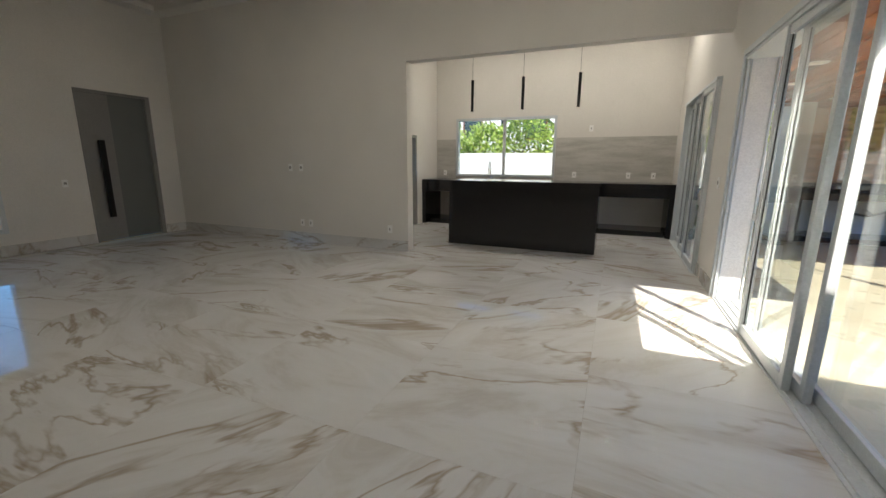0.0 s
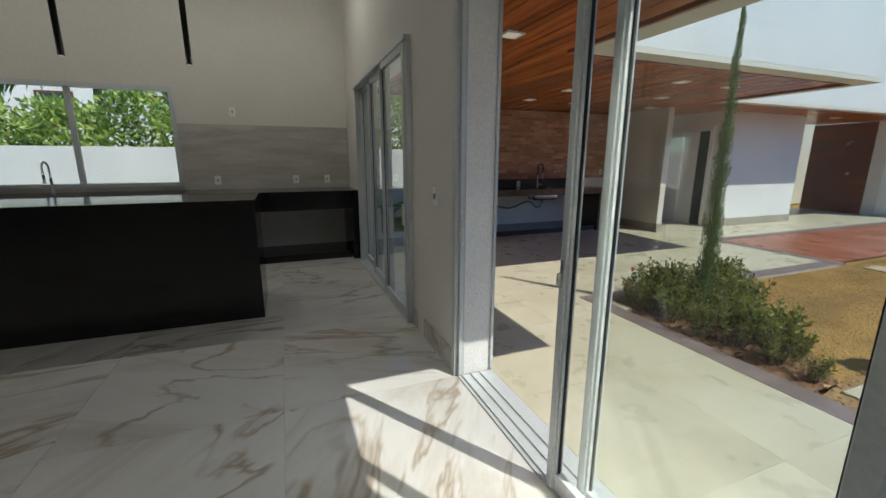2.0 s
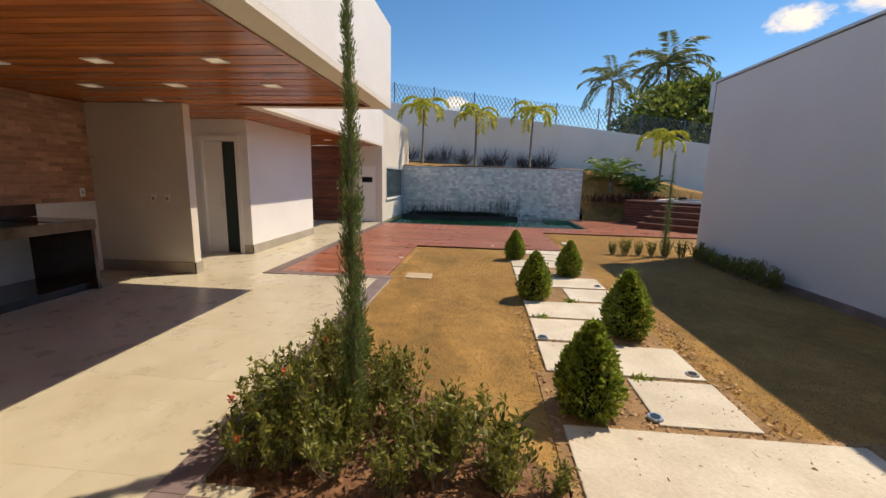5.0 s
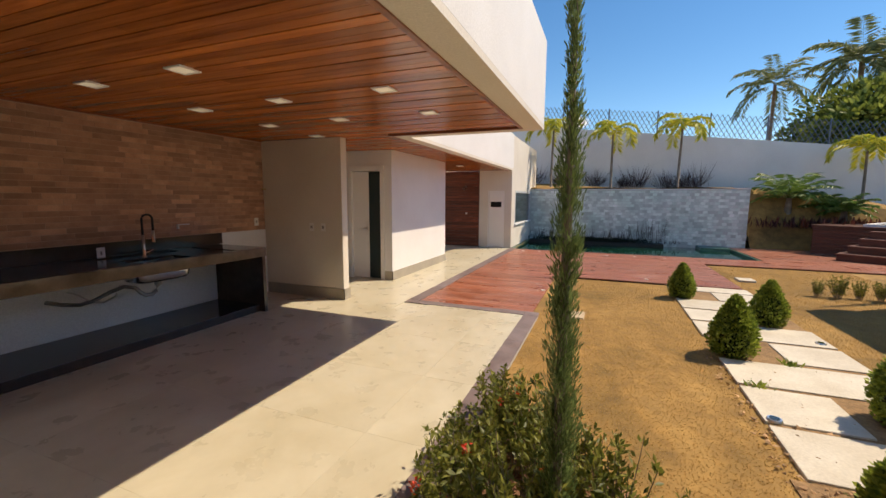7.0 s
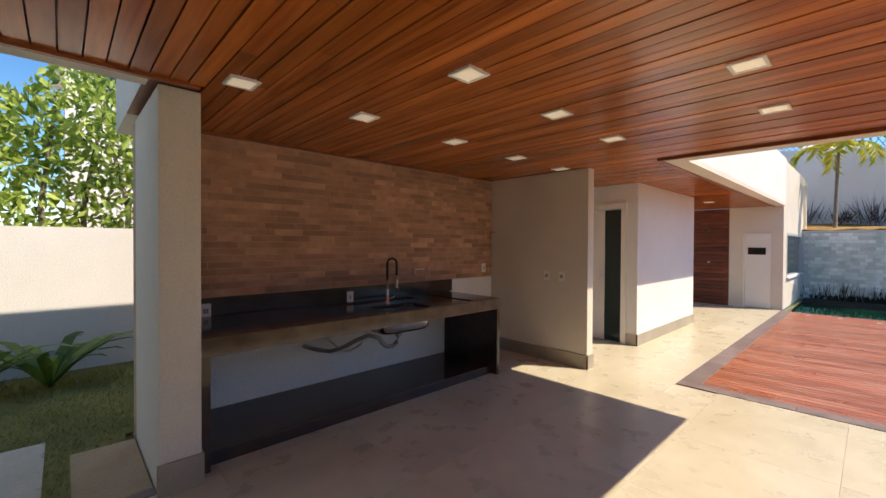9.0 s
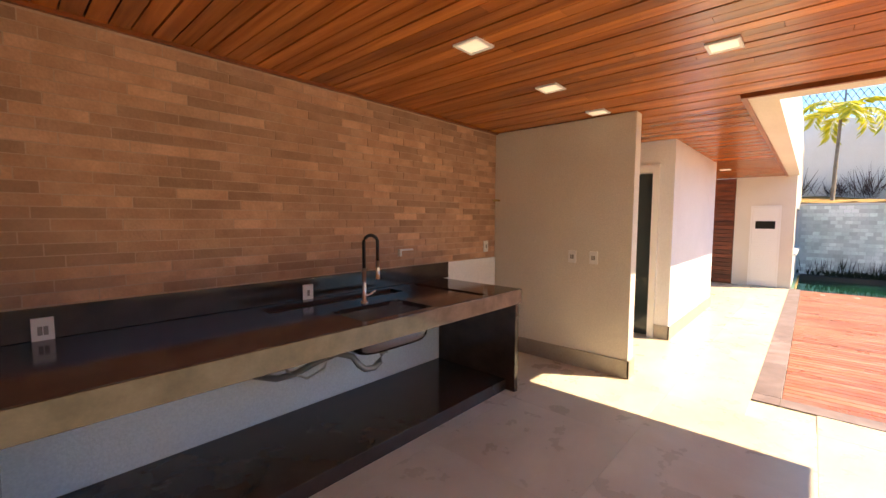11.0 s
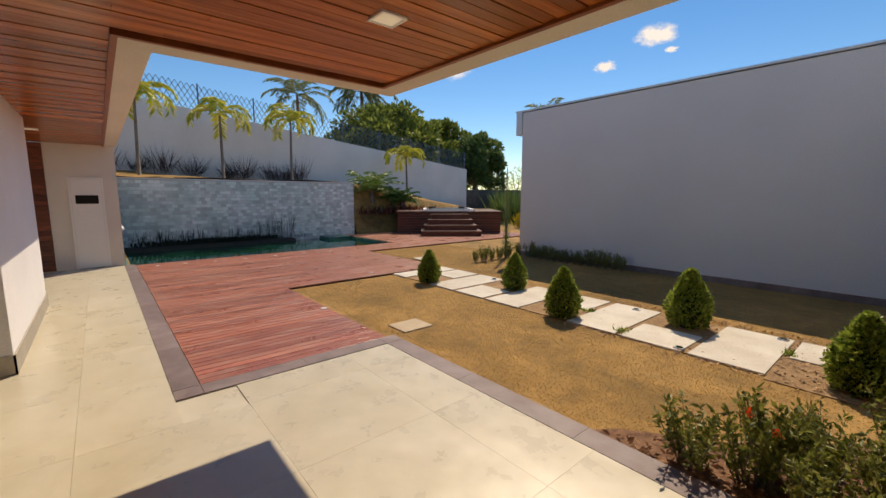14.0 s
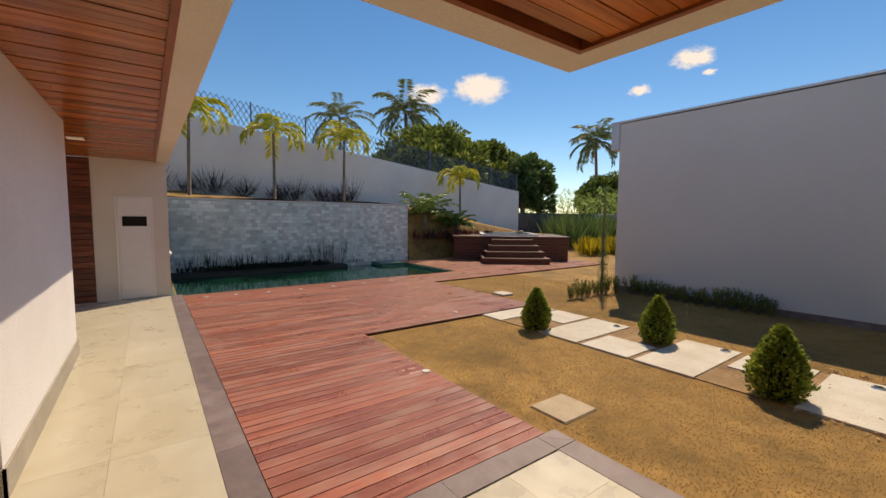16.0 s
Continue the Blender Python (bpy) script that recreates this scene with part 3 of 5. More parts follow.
# deck substructure and borders
deck = struct("deck", boxes((8.30, 11.42, 6.42, 8.22, -0.08, -0.022), (11.42, 15.88, 3.0, 8.22, -0.08, -0.022), (14.65, 19.3, -4.6, 1.34, -0.08, -0.022), (14.65, 15.88, 1.34, 3.0, -0.08, -0.022)), plain("deck_underlay", (0.02, 0.008, 0.006), 0.9), "red-brown timber deck round pool", "deck")
edging = struct("edging", boxes((8.11, 8.30, 6.40, 8.42, -0.15, -0.006), (8.30, 16.0, 8.22, 8.42, -0.15, -0.006), (3.42, 8.11, 6.30, 6.50, -0.15, -0.006), (3.42, 3.62, 1.04, 6.30, -0.15, -0.006)), GROUT, "purple-grey stone border strip", "edging")


# ---- openings ----
def glass_pane(dims, parent):
    g = part("pane", boxes(dims), GLASS, parent)
    g.visible_shadow = False
    return g


def sliding_panel(name, x, y0, y1, z0, z1, group):
    """A glazed aluminium leaf in a plane of constant x."""
    ob = base(name, (x, (y0 + y1) / 2, z0), "sliding glass door leaf with white aluminium frame", "sliding door", group)
    h, w = z1 - z0, (y1 - y0) / 2
    part("stile", boxes((-0.024, 0.024, -w, -w + 0.062, 0, h), (-0.012, 0.034, -w + 0.02, -w + 0.05, 0.002, h - 0.002), bevel=0.004), ALU, ob)
    part("stile", boxes((-0.024, 0.024, w - 0.062, w, 0, h), (-0.034, 0.012, w - 0.05, w - 0.02, 0.002, h - 0.002), bevel=0.004), ALU, ob)
    part("rail", boxes((-0.022, 0.022, -w + 0.062, w - 0.062, 0, 0.09), bevel=0.004), ALU, ob)
    part("rail", boxes((-0.022, 0.022, -w + 0.062, w - 0.062, h - 0.07, h), bevel=0.004), ALU, ob)
    glass_pane((-0.004, 0.004, -w + 0.058, w - 0.058, 0.085, h - 0.065), ob)
    part("gasket", boxes((-0.007, 0.007, -w + 0.060, -w + 0.070, 0.09, h - 0.07), (-0.007, 0.007, w - 0.070, w - 0.060, 0.09, h - 0.07)), BLACKRUBBER, ob)
    return ob


sf = tagged(new("door_frame_living"), "white aluminium sliding door frame with three tracks", "door frame", kind="structure")
part("jamb", boxes((1.432, 1.462, 5.375, 5.408, 0.012, 2.53), (1.470, 1.482, 5.392, 5.408, 0.012, 2.53), (1.690, 1.712, 5.385, 5.408, 0.012, 2.53), bevel=0.003), ALU, sf)
part("keeper", boxes((1.438, 1.456, 5.366, 5.376, 0.98, 1.10), bevel=0.002), STEEL, sf, "steel lock keeper")
part("jamb", boxes((1.45, 1.70, 1.152, 1.20, 0.012, 2.53)), ALU, sf)
part("reveal", boxes((1.484, 1.688, 5.402, 5.409, 0.0, 2.53)), PLASTER_OUT, sf, "white painted door reveal")
part("head", boxes((1.42, 1.72, 1.152, 5.408, 2.525, 2.558)), ALU, sf)
part("casing", boxes((1.408, 1.428, 5.405, 5.46, 0.0, 2.62), (1.408, 1.428, 1.15, 5.405, 2.565, 2.62)), ALU, sf)
part("track", boxes((1.43, 1.70, 1.2, 5.375, 0.0, 0.010), (1.453, 1.461, 1.2, 5.375, 0.010, 0.022), (1.523, 1.531, 1.2, 5.375, 0.010, 0.022), (1.593, 1.601, 1.2, 5.375, 0.010, 0.022)), ALU, sf, "bare aluminium triple track")
lv = []
for pxx, y0, y1 in ((1.457, 3.25, 4.312), (1.527, 3.12, 4.175), (1.597, 2.10, 3.32), (1.527, 1.2, 2.2)):
    lv.append(sliding_panel("sliding_door", pxx, y0, y1, 0.022, 2.525, "living room sliding leaves"))
lock = part("latch", boxes((-0.036, 0.036, 0.488, 0.513, 0.98, 1.12), (-0.06, -0.036, 0.496, 0.504, 1.0, 1.06), bevel=0.003), STEEL, lv[0], "steel lock with key")

kf = tagged(new("door_frame_kitchen"), "white aluminium kitchen sliding door frame", "door frame", kind="structure")
part("jamb", boxes((1.39, 1.70, 9.10, 9.128, 0.012, 2.515)), ALU, kf)
part("jamb", boxes((1.39, 1.70, 6.452, 6.48, 0.012, 2.515)), ALU, kf)
part("head", boxes((1.37, 1.70, 6.452, 9.128, 2.52, 2.558)), ALU, kf)
part("track", boxes((1.37, 1.70, 6.48, 9.10, 0.0, 0.012)), ALU, kf)
for pxx, y0, y1 in ((1.40, 6.5, 7.42), (1.45, 7.34, 8.28), (1.50, 8.2, 9.1)):
    ob = sliding_panel("sliding_door", pxx, y0, y1, 0.022, 2.52, "kitchen sliding leaves")
    part("handle", boxes((-0.05, -0.024, -0.43, -0.41, 0.92, 1.12), bevel=0.004), STEEL, ob)


def window(name, x0, x1, y, z0, z1, label):
    """A two-leaf sliding window in a plane of constant y."""
    ob = tagged(new(name), label, "window", kind="structure")
    f = 0.055
    fr = part("window_frame", boxes((x0, x0 + f, y - 0.03, y + 0.13, z0, z1), (x1 - f, x1, y - 0.03, y + 0.13, z0, z1), (x0 + f, x1 - f, y - 0.03, y + 0.13, z1 - f, z1), (x0 + f, x1 - f, y - 0.03, y + 0.13, z0, z0 + f)), ALU, ob)
    mid = (x0 + x1) / 2
    part("mullion", boxes((mid - 0.035, mid + 0.035, y + 0.02, y + 0.06, z0 + f, z1 - f)), ALU, ob)
    glass_pane((x0 + f, mid - 0.035, y + 0.03, y + 0.038, z0 + f, z1 - f), ob)
    glass_pane((mid + 0.035, x1 - f, y + 0.045, y + 0.053, z0 + f, z1 - f), ob)
    return ob


window("window_1", -3.55, -1.06, 10.19, 1.14, 2.56, "wide sliding kitchen window with white frame")
w2 = tagged(new("window_2"), "low aluminium window beside entrance door", "window", kind="structure")
part("window_frame", boxes((-8.56, -8.36, 3.20, 3.268, 0.362, 1.978), (-8.56, -8.36, 1.602, 1.67, 0.362, 1.978), (-8.56, -8.36, 1.67, 3.20, 0.362, 0.43), (-8.56, -8.36, 1.67, 3.20, 1.91, 1.978)), ALU, w2)
glass_pane((-8.47, -8.46, 1.67, 3.20, 0.43, 1.91), w2)

d1 = tagged(new("door_1"), "grey lacquered pivot entrance door with glass panel", "door", kind="structure")
part("leaf", boxes((-8.52, -8.44, 4.48, 4.98, 0.01, 2.66)), DOORGREY, d1)
part("glass_panel", boxes((-8.51, -8.455, 4.98, 5.62, 0.01, 2.66)), SMOKEGLASS, d1, "smoked reflective glass panel")
part("door_handle", boxes((-8.40, -8.36, 4.70, 4.79, 0.45, 1.85), (-8.44, -8.40, 4.72, 4.77, 0.6, 0.64), (-8.44, -8.40, 4.72, 4.77, 1.66, 1.70)), DARKMETAL, d1, "tall black bar handle")
part("door_frame", boxes((-8.56, -8.39, 4.442, 4.48, 0, 2.715), (-8.56, -8.39, 5.62, 5.698, 0, 2.715), (-8.56, -8.39, 4.48, 5.62, 2.66, 2.715)), DOORGREY, d1)

d2 = tagged(new("door_2"), "grey aluminium kitchen side door with glass upper half", "door", kind="structure")
part("door_frame", boxes((-4.32, -4.07, 8.182, 8.24, 0, 2.098), (-4.32, -4.07, 8.89, 8.948, 0, 2.098), (-4.32, -4.07, 8.24, 8.89, 2.04, 2.098)), DOORGREY, d2)
part("leaf", boxes((-4.22, -4.18, 8.24, 8.33, 0.01, 2.04), (-4.22, -4.18, 8.80, 8.89, 0.01, 2.04), (-4.22, -4.18, 8.33, 8.80, 0.01, 1.0), (-4.22, -4.18, 8.33, 8.80, 1.95, 2.04)), ALU, d2)
glass_pane((-4.205, -4.197, 8.33, 8.80, 1.0, 1.95), d2)

d3 = tagged(new("door_3"), "white bathroom door with dark glass strip", "door", kind="structure")
part("door_frame", boxes((9.54, 9.74, 9.602, 9.68, 0, 2.298), (9.54, 9.74, 10.36, 10.418, 0, 2.298), (9.54, 9.74, 9.68, 10.36, 2.2, 2.298)), WHITEPL, d3)
leaf = part("leaf", boxes((9.60, 9.64, 9.98, 10.36, 0.01, 2.19)), WHITEPL, d3)
part("glass_panel", boxes((9.61, 9.63, 9.682, 9.978, 0.01, 2.19)), DARKGLASS, d3, "dark glass side panel")
hb = bmesh.new()
tube(hb, [(9.60, 10.03, 1.05), (9.55, 10.03, 1.05), (9.54, 10.13, 1.05)], 0.011)
box(hb, 9.592, 9.60, 10.005, 10.055, 0.9, 1.2)
part("door_handle", hb, STEEL, leaf)

d4 = tagged(new("door_4"), "white louvred utility door with dark vent", "door", kind="structure")
part("door_frame", boxes((15.965, 15.998, 8.64, 8.675, 0, 1.93), (15.965, 15.998, 9.175, 9.21, 0, 1.93), (15.965, 15.998, 8.675, 9.175, 1.895, 1.93)), WHITEPL, d4)
part("leaf", boxes((15.975, 15.998, 8.68, 9.17, 0.02, 1.89)), WHITEPL, d4)
part("vent", boxes((15.962, 15.976, 8.74, 9.11, 1.38, 1.56)), DARKMETAL, d4, "dark grey vent grille")
slat = mesh_of("louvre", boxes((-0.008, 0.006, -0.21, 0.21, -0.018, 0.012), bevel=0.003), WHITEPL)
for q in range(22):
    o = part("louvre", slat, WHITEPL, d4)
    o.location = (15.970, 8.925, 0.16 + q * 0.052 if q < 21 else 1.68)
w3 = tagged(new("window_3"), "dark glazed pool house window with white sill", "window", kind="structure")
part("window_frame", boxes((16.552, 16.62, 8.39, 8.5, 0.752, 1.948), (19.53, 19.598, 8.39, 8.5, 0.752, 1.948), (16.62, 19.53, 8.39, 8.5, 1.88, 1.948)), ALU, w3)
part("window_sill", boxes((16.5, 19.65, 8.34, 8.5, 0.752, 0.80)), PLASTER_OUT, w3)
part("pane", boxes((16.62, 19.53, 8.45, 8.46, 0.80, 1.88)), DARKGLASS, w3)


# ---- kitchen ----
def fixed_counter():
    ob = base("kitchen_counter", (0, 0, 0), "long black granite kitchen counter along window wall", "counter")
    part("worktop", boxes((-4.09, 1.41, 9.25, 10.185, 1.0, 1.08), bevel=0.004), BLACKSTONE, ob)
    part("apron", boxes((-4.09, 1.41, 9.25, 9.29, 0.80, 0.999)), BLACKSTONE, ob)
    for x in (1.31, -2.9, -4.09):
        part("side_panel", boxes((x, x + 0.1, 9.26, 10.18, 0.0, 0.999)), BLACKSTONE, ob)
    part("plinth", boxes((-4.0, 1.3, 9.4, 10.18, 0.0, 0.11)), BLACKSTONE, ob)
    part("front_panel", boxes((-2.8, -1.4, 9.30, 9.34, 0.11, 0.80)), BLACKSTONE, ob)
    return ob


fixed_counter()
struct("backsplash", boxes((-4.09, -3.56, 10.172, 10.188, 1.082, 2.06), (-1.05, 1.42, 10.172, 10.188, 1.082, 2.06)), MARBLE_WALL, "grey veined marble backsplash", "backsplash")
isl = base("kitchen_island", (-1.21, 7.56, 0), "tall black polished granite kitchen island", "kitchen island")
part("top", boxes((-1.30, 1.29, -0.43, 0.43, 1.10, 1.17), bevel=0.004), BLACKSTONE, isl)
part("front_panel", boxes((-1.30, 1.29, -0.43, -0.39, 0.0, 1.099)), BLACKSTONE, isl)
part("back_panel", boxes((-1.30, 1.29, 0.36, 0.40, 0.0, 1.099)), BLACKSTONE, isl)
part("side_panel", boxes((-1.30, -1.26, -0.39, 0.36, 0.0, 1.099)), BLACKSTONE, isl)
part("side_panel", boxes((1.25, 1.29, -0.39, 0.36, 0.0, 1.099)), BLACKSTONE, isl)


def gooseneck(name, at, height, reach, label, hose, mat2, way=(0, -1)):
    ob = base(name, at, label, "faucet")
    bm = bmesh.new()
    tube(bm, [(0, 0, 0), (0, 0, 0.012)], 0.028, 12)
    tube(bm, [(0, 0, 0.01), (0, 0, height * 0.52)], 0.016, 10)
    part("body", bm, STEEL, ob, smooth=True)
    n, r = 12, reach / 2
    arc = [(0, 0, height * 0.5)] + [(way[0] * (r - r * math.cos(math.pi * a / n)), way[1] * (r - r * math.cos(math.pi * a / n)), height - r + r * math.sin(math.pi * a / n)) for a in range(n + 1)]
    end = (way[0] * reach, way[1] * reach, height * 0.62)
    part("spout", tube(bmesh.new(), arc + [end], 0.0125, 8), hose, ob, smooth=True)
    part("spray_head", tube(bmesh.new(), [end, (end[0], end[1], height * 0.34)], [0.015, 0.017], 10), mat2, ob, smooth=True)
    part("lever", tube(bmesh.new(), [(0.0, 0, 0.05), (0.05, 0.0, 0.055), (0.10, 0.0, 0.075)], 0.007, 8), STEEL, ob)
    return ob


gooseneck("kitchen_faucet", (-2.55, 9.95, 1.08), 0.42, 0.17, "chrome gooseneck kitchen faucet on black counter", STEEL, STEEL)

pend = base("pendant_lamp", (-2.22, 7.5, 2.39), "slim black tube pendant lamp", "pendant lamp", "pendants over island")
part("shade", tube(bmesh.new(), [(0, 0, 0), (0, 0, 0.54)], 0.025, 14), DARKMETAL, pend, smooth=True)
part("cord", tube(bmesh.new(), [(0, 0, 0.54), (0, 0, 2.0)], 0.003, 6), DARKMETAL, pend)
part("canopy", tube(bmesh.new(), [(0, 0, 1.98), (0, 0, 2.009)], 0.05, 14), DARKMETAL, pend)
part("bulb", tube(bmesh.new(), [(0, 0, -0.004), (0, 0, 0.004)], 0.018, 10), LENS, pend)
for x in (-1.30, -0.37):
    copy_thing(pend, pose(x, 7.5, 2.39))
spot = base("ceiling_spot", (-1.2, 3.2, HZ), "small white recessed ceiling spot", "ceiling light", "living room spots")
part("ring", tube(bmesh.new(), [(0, 0, -0.008), (0, 0, -0.001)], 0.035, 16), WHITEPL, spot)
part("bulb", tube(bmesh.new(), [(0, 0, -0.012), (0, 0, -0.009)], 0.018, 12), plain("spot_glow", (1, 0.92, 0.8), 0.5, 0, 14.0), spot)
for x, y in ((-0.6, 3.2), (0.0, 3.2), (0.6, 3.2), (-3.0, 3.2), (-4.5, 3.2)):
    copy_thing(spot, pose(x, y, HZ))


def plate(name, m, label, keys=2, group=""):
    """A wall plate that faces its local -y."""
    ob = base(name, (0, 0, 0), label, "light switch" if "switch" in name else "socket", group)
    part("cover", boxes((-0.043, 0.043, -0.011, 0.0, -0.066, 0.066), bevel=0.003), WHITEPL, ob)
    for q in range(keys):
        c = (q - (keys - 1) / 2) * 0.022
        part("key", boxes((c - 0.009, c + 0.009, -0.016, -0.011, -0.022, 0.022), bevel=0.001), GREYINSERT, ob)
    ob.matrix_world = m
    return ob


plate("light_switch", pose(1.429, 5.84, 1.27, 0, 0, -90), "white wall switch beside sliding door", 2)
plate("light_switch", pose(-8.399, 4.1, 1.1, 0, 0, 90), "white wall switch beside entrance door", 2)
for x in (-5.3, -5.05):
    plate("wall_socket", pose(x, 6.139, 1.38), "white wall socket on beige wall", 2, "living room sockets")
for x, z in ((-5.1, 0.36), (-4.9, 0.36), (-3.2, 0.36)):
    plate("wall_socket", pose(x, 6.139, z), "white low wall socket", 1, "living room sockets")
for x in (-3.85, -0.6, 0.55, 1.05):
    plate("wall_socket", pose(x, 10.171, 1.22), "white socket on marble backsplash", 1, "kitchen sockets")
plate("wall_socket", pose(-0.3, 10.189, 2.25), "white socket above backsplash", 1)
plate("wall_socket", pose(3.84, 10.955, 1.0), "white socket on dark granite upstand", 2, "patio sockets")
plate("wall_socket", pose(5.30, 10.955, 1.0), "white socket on dark granite upstand", 1, "patio sockets")
plate("wall_socket", pose(7.64, 10.985, 1.25), "white socket on brick wall", 1, "patio sockets")
for y in (9.98, 9.75):
    plate("wall_socket", pose(7.839, y, 1.18, 0, 0, -90), "white socket on cream partition", 2, "partition sockets")

# ---- patio kitchen ----
pc = base("patio_counter", (0, 0, 0), "dark brown granite outdoor counter with sink", "counter")
CZ = 0.95
top = bmesh.new()
cx_ = [3.585, 4.88, 5.175, 5.775, 6.05, 6.34, 6.42, 6.86]
cy_ = [10.02, 10.07, 10.08, 10.45, 10.68, 10.86, 10.93, 10.97]
HOLES = [(5.175, 5.775, 10.07, 10.45), (4.88, 6.05, 10.68, 10.86), (6.34, 6.42, 10.08, 10.93)]
cells = {(i, j) for i in range(7) for j in range(7)
         if not any(h[0] <= cx_[i] < h[1] and h[2] <= cy_[j] < h[3] for h in HOLES)}
tv = {}
def corner(i, j, z):
    if (i, j, z) not in tv:
        tv[i, j, z] = top.verts.new((cx_[i], cy_[j], z))
    return tv[i, j, z]
for i, j in cells:
    lo_z, hi_z = CZ - 0.03, CZ
    top.faces.new([corner(i + p, j + q, hi_z) for p, q in ((0, 0), (1, 0), (1, 1), (0, 1))])
    top.faces.new([corner(i + p, j + q, lo_z) for p, q in ((0, 1), (1, 1), (1, 0), (0, 0))])
    for di, dj, (p0, q0), (p1, q1) in ((-1, 0, (0, 1), (0, 0)), (1, 0, (1, 0), (1, 1)), (0, -1, (0, 0), (1, 0)), (0, 1, (1, 1), (0, 1))):
        if (i + di, j + dj) not in cells:
            top.faces.new((corner(i + p0, j + q0, lo_z), corner(i + p1, j + q1, lo_z), corner(i + p1, j + q1, hi_z), corner(i + p0, j + q0, hi_z)))
part("channel", boxes((4.87, 6.06, 10.67, 10.87, CZ - 0.05, CZ - 0.031)), HONED, pc, "dark recessed drain channel")
part("slot", boxes((6.33, 6.43, 10.07, 10.94, CZ - 0.05, CZ - 0.031)), HONED, pc, "dark recessed slot")
part("worktop", top, BROWNSTONE, pc)
# same dark granite, but the bright floor's reflection is put into its colour
part("apron", boxes((3.585, 6.86, 10.0, 10.03, CZ - 0.13, CZ - 0.001), bevel=0.003), surface("granite_edge_reflection", (0.10, 0.072, 0.05), (0.16, 0.12, 0.085), 6, 60, 0.08, 0.0), pc, "polished dark granite front edge, lightened as if reflecting the floor")
part("upstand", boxes((3.585, 6.94, 10.956, 10.973, CZ + 0.001, 1.115), bevel=0.002), BROWNSTONE, pc)
part("side_panel", boxes((6.81, 6.86, 10.03, 10.97, 0.0, CZ - 0.031)), BROWNSTONE, pc)
part("side_panel", boxes((3.585, 3.66, 10.03, 10.97, 0.0, CZ - 0.031)), BROWNSTONE, pc)
part("plinth", boxes((3.66, 6.81, 10.12, 10.97, 0.0, 0.10), bevel=0.003), BROWNSTONE, pc)
sink = base("sink", (5.475, 10.26, CZ - 0.006), "stainless steel undermount sink bowl", "sink")
def bowl_shell(hx, hy, depth, wall):
    """A pressed steel bowl with rounded corners, open at the top."""
    bm = bmesh.new()
    rings = []
    for z, k in ((0.0, 0.0), (-0.5 * depth, 0.004), (-0.82 * depth, 0.014), (-0.95 * depth, 0.035), (-depth, 0.075), (-depth + wall, 0.078), (-0.94 * depth + wall, 0.040), (-0.8 * depth, 0.014 + wall), (-0.5 * depth, 0.004 + wall), (0.0, wall)):
        ring_ = []
        for q in range(40):
            a = 2 * math.pi * (q + 0.5) / 40
            ca, sa = math.cos(a), math.sin(a)
            ring_.append(bm.verts.new((math.copysign(abs(ca) ** 0.42, ca) * (hx - k), math.copysign(abs(sa) ** 0.42, sa) * (hy - k), z)))
        rings.append(ring_)
    for ra_, rb_ in zip(rings, rings[1:]):
        if ra_ is rings[4]:
            continue
        for q in range(40):
            bm.faces.new((ra_[q], ra_[(q + 1) % 40], rb_[(q + 1) % 40], rb_[q]))
    bm.faces.new(rings[4])
    bm.faces.new(list(reversed(rings[5])))
    bmesh.ops.recalc_face_normals(bm, faces=list(bm.faces))
    return bm


part("bowl", bowl_shell(0.315, 0.205, 0.235, 0.006), SINKSTEEL, sink, smooth=True)
hose = tube(bmesh.new(), [(5.30, 10.55, 0.91), (5.24, 10.52, 0.72), (5.16, 10.5, 0.56), (5.06, 10.55, 0.50), (4.98, 10.66, 0.54), (4.95, 10.8, 0.60), (4.95, 10.972, 0.60)], 0.009, 8)
solid("water_hose", hose, STEEL, "braided steel water hose under counter", "hose", smooth=True)
part("drain", tube(bmesh.new(), [(0, 0, -0.228), (0, 0, -0.222)], 0.05, 16), DARKMETAL, sink)
trap = bmesh.new()
tube(trap, [(5.475, 10.26, 0.71), (5.475, 10.27, 0.64), (5.46, 10.28, 0.58), (5.42, 10.29, 0.545), (5.36, 10.31, 0.545), (5.32, 10.33, 0.58), (5.29, 10.36, 0.64), (5.22, 10.44, 0.66), (5.12, 10.52, 0.61), (5.02, 10.62, 0.53), (4.93, 10.72, 0.49), (4.84, 10.84, 0.50), (4.76, 10.972, 0.53)], 0.022, 10)
tube(trap, [(5.475, 10.26, 0.71), (5.475, 10.26, 0.65)], 0.036, 12)
solid("drain_pipe", trap, plain("grey_pvc", (0.33, 0.33, 0.33), 0.3, 0.5), "grey plastic drain trap under sink", "pipe", smooth=True)
gooseneck("faucet", (5.52, 10.53, CZ), 0.50, 0.105, "black hose and chrome kitchen faucet on granite counter", BLACKRUBBER, STEEL, (0.94, -0.34))
vb = base("water_valve", (7.80, 10.99, 1.80), "small brass wall tap on brick wall", "valve")
BRASS = plain("brass", (0.55, 0.42, 0.20), 0.3, 1.0)
part("pipe", tube(bmesh.new(), [(0, 0, 0), (0, -0.09, 0)], 0.012, 8), BRASS, vb)
part("handle", tube(bmesh.new(), [(-0.05, -0.07, 0), (0.02, -0.07, 0)], 0.014, 8), BRASS, vb)
solid("wall_bracket", boxes((6.25, 6.42, 10.95, 10.985, 1.27, 1.285), (6.25, 6.27, 10.95, 10.985, 1.22, 1.27)), WHITEPL, "small white bracket on brick wall", "bracket")

